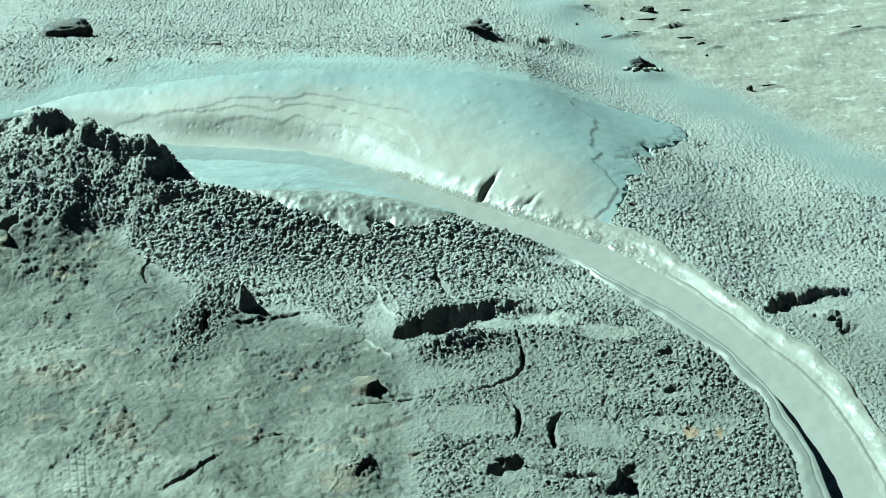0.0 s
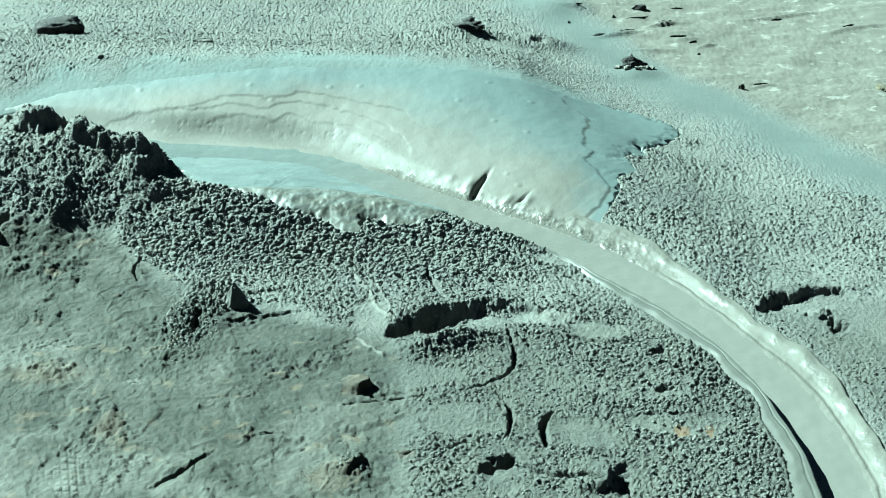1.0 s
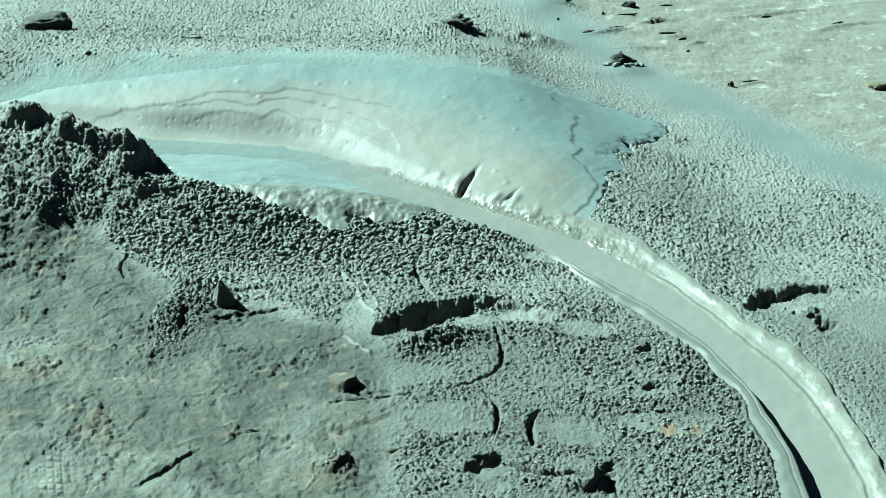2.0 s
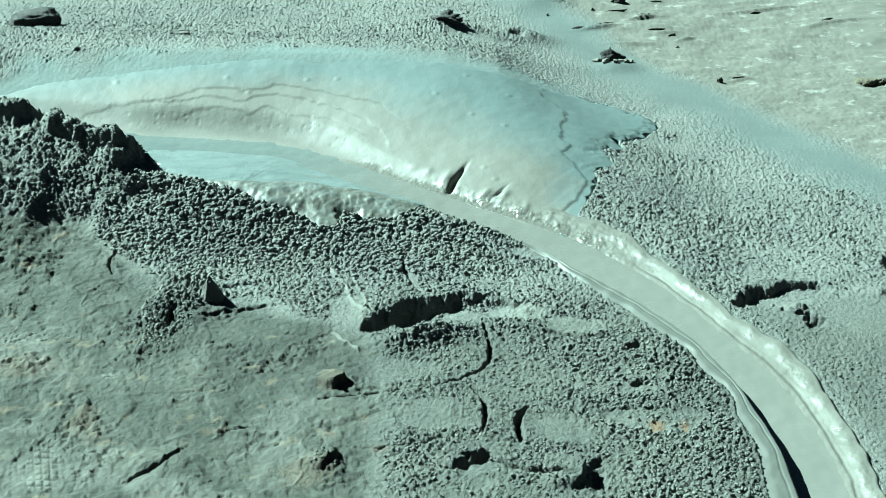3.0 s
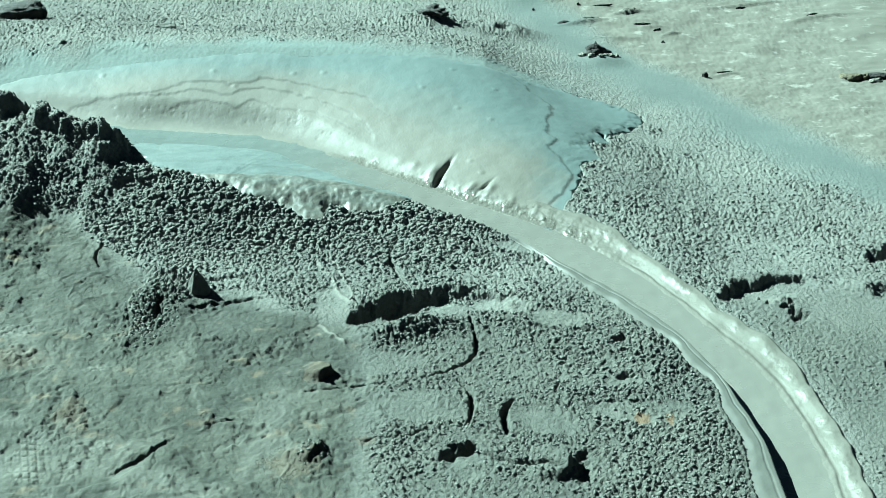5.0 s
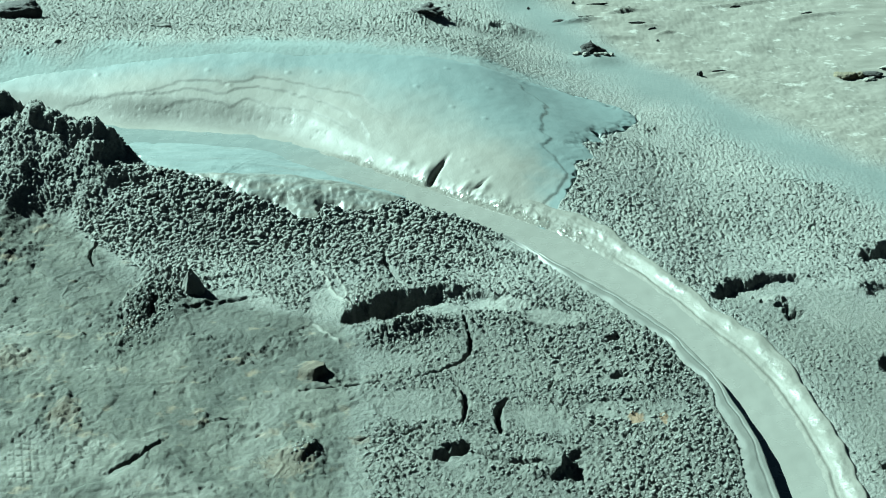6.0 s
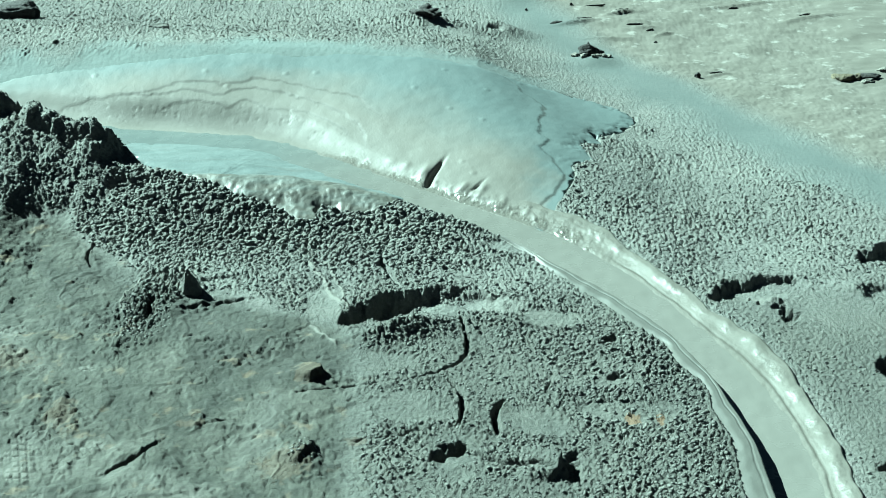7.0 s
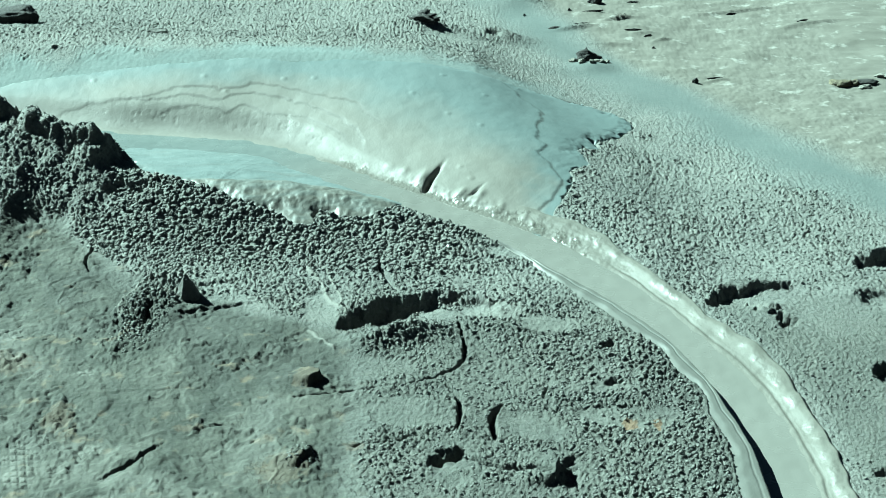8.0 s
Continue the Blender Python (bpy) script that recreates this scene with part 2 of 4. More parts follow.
# ledges left by earlier, higher levels of the vent: height, and the way
LEDGES = [
    (.0011, [(-.76, 4.71), (-.623, 4.705), (-.554, 4.731), (-.496, 4.734), (-.409, 4.719), (-.339, 4.739), (-.266, 4.718), (-.193, 4.691), (-.121, 4.657), (-.078, 4.631), (-.045, 4.575), (.01, 4.525)]),
    (.0014, [(-.90, 4.67), (-.766, 4.695), (-.681, 4.701), (-.594, 4.694), (-.523, 4.708), (-.436, 4.692), (-.351, 4.706), (-.264, 4.678), (-.206, 4.650), (-.134, 4.595), (-.091, 4.546), (-.063, 4.492), (-.055, 4.435)]),
    (.0012, [(-.66, 4.63), (-.521, 4.674), (-.434, 4.660), (-.405, 4.644), (-.364, 4.672), (-.305, 4.634), (-.205, 4.600), (-.133, 4.540), (-.085, 4.47)]),
]


def region(X, Y, outline, margin=0.3):
    """inside(), worked out near the outline alone."""
    o = np.array(outline)
    d = np.full(X.shape, -1.0)
    m = (X > o[:, 0].min() - margin) & (X < o[:, 0].max() + margin) & (Y > o[:, 1].min() - margin) & (Y < o[:, 1].max() + margin)
    if m.any():
        d[m] = inside(X[m], Y[m], outline)
    return d


SKIN = ([9.3, 10, 10.5, 11, 12, 12.4, 12.8, 13.2, 13.6, 14, 15, 16, 18], [.006, .020, .038, .046, .052, .042, .054, .036, .034, .050, .054, .064, .070])     # breadth of the skin on the inner side, along the stream
LEVEE = ([8.3, 9, 9.6, 10.2, 10.8, 11.3, 12, 12.5, 13, 13.5, 14, 18], [.03, .088, .096, .084, .068, .064, .074, .090, .102, .084, .074, .074])     # breadth of the levee on the outer side


def ground_height(X, Y):
    """Height of the ground with its lumps, hollows and cracks, and how far it is field or smooth."""
    z, s, k, d, v, w, level = terrain(X, Y)
    on_sheet, on_drape = region(X, Y, SHEET), region(X, Y, DRAPE)
    gully, _ = along(X, Y, GULLY)
    field = smooth(.02, .14, gully + .03 * perlin(X, Y, .25, 8))
    calm = smooth(.19, .0, np.abs(gully + .02 + .04 * fbm(X, Y, .14, 167, 3)))
    # how lumpy the ground is, by place
    ends = np.interp(X, [-1.2, -.95, -.85, -.74, -.66, -.56, -.45, -.2, 0], [4.12, 4.14, 4.19, 4.14, 4.02, 3.90, 3.82, 3.72, 3.6])
    slab = smooth(.25, -.05, X + .55 * (Y - 3.4) + .08 * perlin(X, Y, .3, 21)) * smooth(.05, -.09, Y + .06 * fbm(X, Y, .2, 22, 3) - ends) * smooth(.02, -.12, X) * smooth(1.6, 2.6, Y + .3 * perlin(X, Y, .5, 23)) * smooth(-2.6, -1.6, X + .3 * perlin(X, Y, .5, 24))
    crest = smooth(.30, .14, np.abs(d + .07)) * (d < .02) * smooth(5.5, 7.5, v) * smooth(13.2, 11.5, v)
    mound = np.zeros(X.shape)
    for x, y, to, off, fore, aft, high in MOUND:
        mound = np.maximum(mound, smooth(1.0, .75, hump(X, Y, x, y, to, off, fore, aft) + .2 * perlin(X, Y, .12, 39)))
    patch = smooth(-.35, .35, fbm(X, Y, .22, 31, 2))
    pitted = smooth(.18, .34, X + .05 * perlin(X, Y, .15, 33)) * smooth(3.72, 3.6, Y) * smooth(.45, .3, np.abs(s)) * (s < 0)
    fine_right = smooth(.0, .05, s) * smooth(11.0, 12.3, k)
    far = smooth(4.75, 5.0, Y)
    amp = .0062 * (.6 + .4 * patch) * (1 - .35 * far * patch) * (1 - .4 * far * smooth(.1, .4, X)) * (1 - .15 * smooth(-.1, .1, X) * smooth(3.78, 3.6, Y)) + .0022 * pitted
    amp = amp * (1 + .5 * smooth(4.95, 5.1, Y) * smooth(5.6, 5.4, Y) * smooth(.25, .0, X))
    amp = amp * (1 + .1 * mound) + crest * .0055 * (1 - mound) + bump(X, Y, .03, 3.60, .11, .045, .0045, 15)
    amp = amp * (1 - .97 * smooth(0, .85, slab)) + bump(X, Y, -.495, 3.73, .055, .16, .013, -8) + bump(X, Y, -.15, 3.13, .04, .05, .005) + bump(X, Y, .06, 5.40, .11, .06, .008) + bump(X, Y, .33, 5.85, .10, .08, .006)
    amp = amp * (1 - .92 * calm) * (1 - .95 * field) * (1 - .3 * fine_right) * (1 - .22 * smooth(.08, .15, s) * smooth(.3, .45, X))
    soft = np.zeros(X.shape)
    for x, y, rx, ry in SMOOTH:
        soft = np.maximum(soft, smooth(1.15, .75, np.hypot((X - x) / rx, (Y - y) / ry) + .25 * fbm(X, Y, .07, 35, 2)))
    soft = soft * (1 - .55 * smooth(3.66, 3.58, Y) * smooth(.25, -.35, fbm(X, Y, .09, 36, 3)))
    amp = amp * (1 - .75 * soft)
    rim_calm = smooth(-.22, -.01, on_sheet) * (Y > 4.6)
    amp = amp * (1 - .88 * rim_calm * smooth(-.5, .3, perlin(X, Y, .06, 37))) * (1 - .93 * smooth(-.11, -.03, on_sheet + .03 * fbm(X, Y, .09, 38, 3)) * (Y > 4.6) * smooth(.5, .3, X))
    amp = amp * smooth(9, 6.5, np.hypot(X, Y - 4))
    amp = amp * smooth(2.2, 2.85, Y + .2 * fbm(X, Y, .4, 26, 3)) * smooth(2.1, 1.4, np.abs(X) + .2 * fbm(X, Y, .4, 27, 3))
    big, small, tiny = clods(X, Y, .0150, 41), clods(X, Y, .0108, 57), clods(X, Y, .0072, 67)
    grain = fbm(X, Y, .014, 61, 2)
    mix = np.clip(crest * (1 - mound) + .35 * mound + .25 * pitted, 0, 1)
    z = z + amp * (mix * (big * 1.0 + .45 * small) + (1 - mix) * (small * 1.45 + .5 * tiny) + .35 * grain)
    ridge = .5 - np.abs(fbm(X, Y, .07, 71, 4, .6))
    crag = np.abs(fbm(X, Y, .045, 76, 4, .6))
    z = z + mound * (1 - .85 * slab) * (.007 * ridge + .008 * fbm(X, Y, .14, 75, 3) - .006 * crag + .003 * clods(X, Y, .02, 73))
    # slabs of trodden mud with low broken steps and thin splits
    f1, f2, rnd = worley(X + .05 * fbm(X, Y, .12, 81, 3), Y + .05 * fbm(X, Y, .12, 82, 3), .19, 83)
    z = z + slab * (.006 * (rnd - .5) * smooth(0, .10, f2 - f1) + .004 * fbm(X, Y, .20, 85, 3, .5) + .0012 * fbm(X, Y, .022, 86, 3, .6))
    broken = smooth(.15, .55, fbm(X + .3 * Y, Y - .3 * X, .17, 92, 4, .6))
    z = z + slab * broken * (.0045 * fbm(X, Y, .03, 96, 4, .65) + .004 * np.abs(fbm(X, Y, .045, 99, 3, .6)))
    scratch = np.abs(fbm((X * .75 + Y * .66) * 2.6, (Y * .75 - X * .66) * .55, .05, 97, 3, .55))
    z = z - slab * .0022 * smooth(.06, .0, scratch) * smooth(.0, .4, fbm(X, Y, .11, 98, 2))
    terrace = fbm(X + .5 * Y, .6 * (Y - .8 * X), .16, 87, 4, .6) * 1.8
    z = z + slab * .0016 * (np.floor(terrace) + smooth(.93, 1.0, terrace - np.floor(terrace)))
    g1, g2, _ = worley(X + .02 * fbm(X, Y, .05, 88, 3), Y + .02 * fbm(X, Y, .05, 89, 3), .075, 90)
    z = z - slab * .0022 * smooth(.08, .0, g2 - g1) * smooth(.2, .6, fbm(X, Y, .12, 95, 3))
    z = z + .0006 * (1 - .8 * calm) * fbm(X, Y, .014, 91, 2) * smooth(9, 6, np.hypot(X, Y - 4))
    z = z + field * (.004 * fbm(X, Y * 1.3, .16, 93, 5, .6) + .003 * np.abs(fbm(X + Y * .3, Y * 1.6, .2, 94, 5, .6))) * smooth(12, 8, np.hypot(X, Y - 4))
    for x, y, turn, l, h in ((.67, 5.64, 25, .05, .016), (.53, 5.55, 20, .06, .012), (.41, 5.77, -15, .04, .01), (.78, 5.47, 35, .03, .01), (.73, 5.52, 15, .04, .008), (.895, 5.145, 20, .035, .007), (.62, 5.43, 0, .07, .006), (1.05, 5.75, 18, .12, .012), (1.25, 5.62, 18, .10, .01)):
        z = z + bump(X, Y, x, y, l, .008, h, turn)
    for n, (a, b, r, depth, wall, wob) in enumerate(HOLLOWS):
        m = (np.abs(X - (a[0] + b[0]) / 2) < .3) & (np.abs(Y - (a[1] + b[1]) / 2) < .3)
        if m.any():
            z[m] += dent(X[m], Y[m], a, b, r, depth, wall, wob, 100 + n)
    for way, wall, lean, seed in TROUGHS:
        m = (np.abs(X - way[1][0]) < .4) & (np.abs(Y - way[1][1]) < .3)
        if m.any():
            z[m] += trough(X[m], Y[m], way, wall, lean, seed)
    for half, depth, way in CRACKS:
        line = spline(way, 5)
        m = (X > line[:, 0].min() - .05) & (X < line[:, 0].max() + .05) & (Y > line[:, 1].min() - .05) & (Y < line[:, 1].max() + .05)
        if m.any():
            x, y = X[m] + .004 * perlin(X[m], Y[m], .02, 111), Y[m] + .004 * perlin(X[m], Y[m], .02, 112)
            c, t = along(x, y, line)
            thin = half * (.65 + .35 * np.sin(np.pi * np.clip(t / (len(way) - 1), 0, 1)))
            z[m] += -depth * smooth(thin * 1.6, thin * .4, np.abs(c)) + .004 * smooth(.04, 0, np.abs(c)) * np.sign(c) * .5
    pale = np.zeros(X.shape)
    for wide, high, way in RILLS:
        line = spline(way, 5)
        m = (X > line[:, 0].min() - .08) & (X < line[:, 0].max() + .08) & (Y > line[:, 1].min() - .08) & (Y < line[:, 1].max() + .08)
        if m.any():
            c, t = along(X[m] + .006 * perlin(X[m], Y[m], .03, 151), Y[m], line)
            z[m] += high * smooth(wide, 0, np.abs(c))
            pale[m] = np.maximum(pale[m], (1 if wide < .02 else .3) * smooth(wide * 1.2, wide * .3, np.abs(c)))
    # mud pushed up round the prints
    z = z + bump(X, Y, .03, 3.60, .10, .03, .022, 22) + bump(X, Y, -.09, 3.70, .03, .05, .008)
    z = z + bump(X, Y, .815, 3.755, .025, .02, .012) + bump(X, Y, .79, 3.885, .07, .02, .010) + bump(X, Y, 1.0, 3.81, .05, .04, .015) + bump(X, Y, -.45, 3.68, .03, .07, .012) + bump(X, Y, -.53, 3.72, .02, .08, .01)
    # far humps
    z = z + bump(X, Y, .30, 5.41, .08, .05, .03) + bump(X, Y, .09, 5.36, .11, .06, .03) + bump(X, Y, .36, 5.80, .12, .08, .025) + bump(X, Y, .56, 5.23, .06, .04, .015)
    z = z + dent(X, Y, (.285, 5.385), (.30, 5.385), .025, .02, .02)
    for n, (x, y, turn, long, half, high) in enumerate(PLATES):
        m = np.hypot(X - x, Y - y) < long + half + .05
        c, s_ = math.cos(radians(turn)), math.sin(radians(turn))
        a = (X[m] - x) * c + (Y[m] - y) * s_ + .012 * fbm(X[m], Y[m], .035, 145 + n, 3)
        b = -(X[m] - x) * s_ + (Y[m] - y) * c
        a = a + .5 * b * b / half
        z[m] += high * np.clip(1 + a / long, 0, 1) ** 1.3 * smooth(.004, -.003, a) * smooth(1.1, .6, np.abs(b) / half)
    # chips broken out of the crust
    chip, _, odd = worley((X * .8 + Y * .6) * .6, (Y * .8 - X * .6) * 1.7, .026, 147)
    z = z - slab * .004 * (odd > .97) * smooth(.20, .08, chip)
    # boot prints
    for px, py, turn, rx, ry in ((-.665, 3.115, 12, .05, .10), (-.79, 3.62, 60, .05, .06), (-.60, 3.47, 35, .03, .035)):
        c, s_ = math.cos(radians(turn)), math.sin(radians(turn))
        a, b = (X - px) * c + (Y - py) * s_, -(X - px) * s_ + (Y - py) * c
        mark = smooth(1, .75, np.hypot(a / rx, b / ry))
        lug = smooth(.30, .42, np.abs(np.mod(a / .0145, 1) - .5)) + smooth(.30, .42, np.abs(np.mod(b / .021 + .15 * np.floor(a / .0145), 1) - .5))
        pale = np.maximum(pale, .9 * mark * (1 - np.clip(lug, 0, 1)) * smooth(-.4, .4, perlin(X, Y, .05, 143)))
        z = z + mark * (-.0015 + .0026 * (1 - np.clip(lug, 0, 1)) * smooth(-.5, .3, perlin(X, Y, .04, 141)))
    # the bed lies below the wet mud
    sunk = .022 * smooth(.4, .2, X)
    cover = np.maximum.reduce([smooth(-.002, .012, on_sheet - sunk), smooth(-.002, .012, on_drape)])
    on_levee = smooth(8.5, 8.9, k) * smooth(-.02, -.005, s - w) * smooth(-.014, -.026, s - w - np.interp(k, *LEVEE))
    skin = np.interp(k, *SKIN) - .016
    on_skin = (k > 9.0) * (s < 0) * smooth(skin + .004, skin - .006, -s - w)
    z = z - .03 * cover - .045 * np.maximum(on_levee, on_skin)
    z = np.where(np.abs(s) < w + .004, np.minimum(z, level - .03), z)
    fringe = smooth(-.15, -.02, on_sheet + .05 * fbm(X, Y, .12, 165, 3)) * smooth(4.5, 4.6, Y) * smooth(.55, .3, X)
    silt = calm
    return z, field, slab, calm, soft, amp, mix, pale, silt, fringe, s


def sheet_mesh(name, x, y, z, attributes=(), keep=None):
    """A mesh over a lattice of rows and columns."""
    rows, cols = x.shape
    n = np.arange(rows * cols).reshape(rows, cols)
    quads = np.stack([n[:-1, :-1], n[:-1, 1:], n[1:, 1:], n[1:, :-1]], -1).reshape(-1, 4)
    co = np.stack([x, y, z], -1).reshape(-1, 3)
    if keep is not None:
        keep = keep.reshape(-1)
        quads = quads[keep[quads].all(1)]
        used = np.unique(quads)
        back = np.zeros(rows * cols, np.int64)
        back[used] = np.arange(len(used))
        quads, co = back[quads], co[used]
        attributes = [(a, np.asarray(b).reshape(-1)[used]) for a, b in attributes]
    me = bpy.data.meshes.new(name)
    me.vertices.add(len(co))
    me.vertices.foreach_set("co", co.astype(np.float32).reshape(-1))
    me.loops.add(quads.size)
    me.loops.foreach_set("vertex_index", quads.astype(np.int32).reshape(-1))
    me.polygons.add(len(quads))
    me.polygons.foreach_set("loop_start", (np.arange(len(quads)) * 4).astype(np.int32))
    me.polygons.foreach_set("use_smooth", np.ones(len(quads), bool))
    me.update(calc_edges=True)
    for a, b in attributes:
        me.attributes.new(a, 'FLOAT', 'POINT').data.foreach_set("value", np.asarray(b, np.float32).reshape(-1))
    return me


# ---- materials ----
DAMP = .30     # mud that holds water is about a third as light as when bone dry


class Nodes:
    def __init__(self, name):
        self.mat = bpy.data.materials.new(name)
        self.mat.use_nodes = True
        self.tree = self.mat.node_tree
        self.bsdf = self.tree.nodes["Principled BSDF"]
        self.where = self.tree.nodes.new("ShaderNodeTexCoord").outputs["Object"]

    def link(self, a, b):
        self.tree.links.new(a, b)

    def noise(self, scale, detail=4, rough=.55, squash=None):
        n = self.tree.nodes.new("ShaderNodeTexNoise")
        n.inputs["Scale"].default_value, n.inputs["Detail"].default_value, n.inputs["Roughness"].default_value = scale, detail, rough
        if squash:
            m = self.tree.nodes.new("ShaderNodeMapping")
            m.inputs["Scale"].default_value = squash
            self.link(self.where, m.inputs[0])
            self.link(m.outputs[0], n.inputs[0])
        else:
            self.link(self.where, n.inputs[0])
        return n.outputs[0]

    def ramp(self, value, stops):
        r = self.tree.nodes.new("ShaderNodeValToRGB")
        while len(r.color_ramp.elements) < len(stops):
            r.color_ramp.elements.new(0.5)
        for e, (p, c) in zip(r.color_ramp.elements, stops):
            e.position, e.color = p, (c, c, c, 1) if isinstance(c, (int, float)) else (*c, 1)
        self.link(value, r.inputs[0])
        return r.outputs[0]

    def mix(self, factor, a, b, mode='MIX'):
        m = self.tree.nodes.new("ShaderNodeMix")
        m.data_type, m.blend_type = 'RGBA', mode
        for socket, v in ((m.inputs[0], factor), (m.inputs[6], a), (m.inputs[7], b)):
            if isinstance(v, (int, float)):
                socket.default_value = v
            elif isinstance(v, tuple):
                socket.default_value = (*v, 1)
            else:
                self.link(v, socket)
        return m.outputs[2]

    def math(self, op, a, b=0.0):
        m = self.tree.nodes.new("ShaderNodeMath")
        m.operation = op
        for socket, v in zip(m.inputs, (a, b)):
            if isinstance(v, (int, float)):
                socket.default_value = v
            else:
                self.link(v, socket)
        return m.outputs[0]

    def attribute(self, name):
        a = self.tree.nodes.new("ShaderNodeAttribute")
        a.attribute_name = name
        return a.outputs["Fac"]

    def bump(self, height, distance, strength=1.0, more=None):
        height = height if more is None else self.math('ADD', height, more)
        b = self.tree.nodes.new("ShaderNodeBump")
        b.inputs["Strength"].default_value, b.inputs["Distance"].default_value = strength, distance
        self.link(height, b.inputs["Height"])
        self.link(b.outputs[0], self.bsdf.inputs["Normal"])

    def colour(self, c):
        damp = self.mix(1.0, c, (DAMP, DAMP, DAMP), 'MULTIPLY')
        self.link(damp, self.bsdf.inputs["Base Color"])


def dry_mud():
    m = Nodes("dry_mud")
    field, slab, stain, calm, pale_run = (m.attribute(a) for a in ("field", "slab", "stain", "calm", "pale"))
    old = m.attribute("old")
    patches = m.ramp(m.noise(5.0, 6, .6), [(.3, (.27, .276, .26)), (.55, (.33, .336, .313)), (.75, (.385, .385, .357))])
    speck = m.ramp(m.noise(140.0, 3, .6), [(.3, .66), (.55, 1.0), (.8, 1.26)])
    c = m.mix(1.0, patches, speck, 'MULTIPLY')
    trodden = m.ramp(m.noise(7.0, 9, .66, (1.2, .8, 1.0)), [(.34, (.036, .042, .033)), (.5, (.084, .090, .072)), (.66, (.155, .156, .132))])
    flecks = m.ramp(m.noise(75.0, 5, .7), [(.34, .72), (.5, .98), (.68, 1.24)])
    trodden = m.mix(m.math('MULTIPLY', m.attribute("dark_patch"), .6), trodden, (.047, .052, .043))
    c = m.mix(m.math('MULTIPLY', old, .9), c, m.mix(1.0, trodden, flecks, 'MULTIPLY'))
    salt = m.ramp(m.noise(17.0, 8, .7, (1.0, 1.25, 1.0)), [(.565, 0.0), (.63, .9)])
    pale = m.mix(salt, m.ramp(m.noise(9.0, 6, .6, (1, 1.8, 1)), [(.3, (.215, .207, .178)), (.7, (.29, .278, .244))]), (.46, .45, .41))
    c = m.mix(m.math('MULTIPLY', m.attribute("silt"), .8), c, m.mix(m.noise(11.0, 6, .65), (.105, .14, .135), (.175, .212, .207)))
    # ground beside the bank repeats the bank's painted bluish sky tint
    c = m.mix(m.math('MULTIPLY', m.attribute("fringe"), .65), c, m.mix(m.noise(14.0, 6, .65), (.235, .305, .305), (.29, .36, .355)))
    c = m.mix(field, c, pale)
    rust = m.ramp(m.noise(16.0, 4, .6), [(.60, 0.0), (.70, 1.0)])
    c = m.mix(m.math('MULTIPLY', m.math('MULTIPLY', rust, slab), .45), c, (.36, .28, .19))
    c = m.mix(stain, c, (.27, .18, .105))
    c = m.mix(m.math('MULTIPLY', pale_run, .6), c, (.38, .375, .34))
    m.colour(c)
    m.link(m.ramp(m.noise(20.0, 4), [(.3, .78), (.7, .95)]), m.bsdf.inputs["Roughness"])
    m.link(m.mix(calm, (.2, .2, .2), (.32, .32, .32)), m.bsdf.inputs["Specular IOR Level"])
    quiet = m.math('SUBTRACT', 1.0, m.math('MULTIPLY', m.math('MAXIMUM', calm, m.math('MAXIMUM', m.math('MULTIPLY', slab, .75), m.math('MAXIMUM', field, m.attribute("fringe")))), .85))
    line = m.ramp(m.noise(9.0, 7, .62), [(.485, 0.0), (.498, 1.0), (.502, 1.0), (.515, 0.0)])
    fine = m.ramp(m.noise(24.0, 6, .6), [(.48, 0.0), (.497, 1.0), (.503, 1.0), (.52, 0.0)])
    split = m.math('MAXIMUM', m.math('MULTIPLY', line, m.ramp(m.noise(6.0, 4), [(.57, 0.0), (.63, 1.0)])), m.math('MULTIPLY', fine, m.ramp(m.noise(10.0, 4), [(.60, 0.0), (.66, .8)])))
    split = m.math('MULTIPLY', split, slab)
    m.bump(m.math('MULTIPLY', quiet, m.math('ADD', m.noise(300.0, 3, .65), m.math('MULTIPLY', m.noise(110.0, 3, .6), 1.6))), .0030, 1.0, m.math('MULTIPLY', split, -.4))
    return m.mat


def wet_mud(name, a, b, rough, grain=.0007, gloss=.4, sky_tint=((.185, .258, .268), (.24, .308, .314))):
    m = Nodes(name)
    c = m.ramp(m.noise(6.0, 6, .6), [(.3, a), (.7, b)])
    shade_brown = m.attribute("shade_brown")
    # bluish mix puts the sky's reflection on wet mud into the colour
    c = m.mix(m.math('MULTIPLY', m.attribute("lobe_sky"), .8), c, m.mix(m.noise(9.0, 5, .6), *sky_tint))
    # dark mix: painted shade of small steps, brown silt, and the levee's streak
    c = m.mix(m.math('MULTIPLY', shade_brown, .75), c, (.14, .135, .115))
    m.colour(c)
    spark = m.attribute("spark")
    m.link(m.mix(spark, m.ramp(m.noise(14.0, 5, .6), [(.3, rough), (.75, rough + .22)]), (.13, .13, .13)), m.bsdf.inputs["Roughness"])
    m.link(m.mix(spark, (gloss, gloss, gloss), (.6, .6, .6)), m.bsdf.inputs["Specular IOR Level"])
    m.bump(m.math('ADD', m.noise(220.0, 3, .6), m.math('MULTIPLY', m.noise(45.0, 4, .6), 2.0)), grain, .6, m.math('MULTIPLY', spark, m.math('MULTIPLY', m.noise(130.0, 2, .5), 6.0)))
    return m.mat


def clod_mud(name, dark, light):
    m = Nodes(name)
    m.colour(m.ramp(m.noise(30.0, 6, .65), [(.3, dark), (.7, light)]))
    m.bsdf.inputs["Roughness"].default_value = .85
    m.bump(m.noise(120.0, 4, .65), .006, .9)
    return m.mat


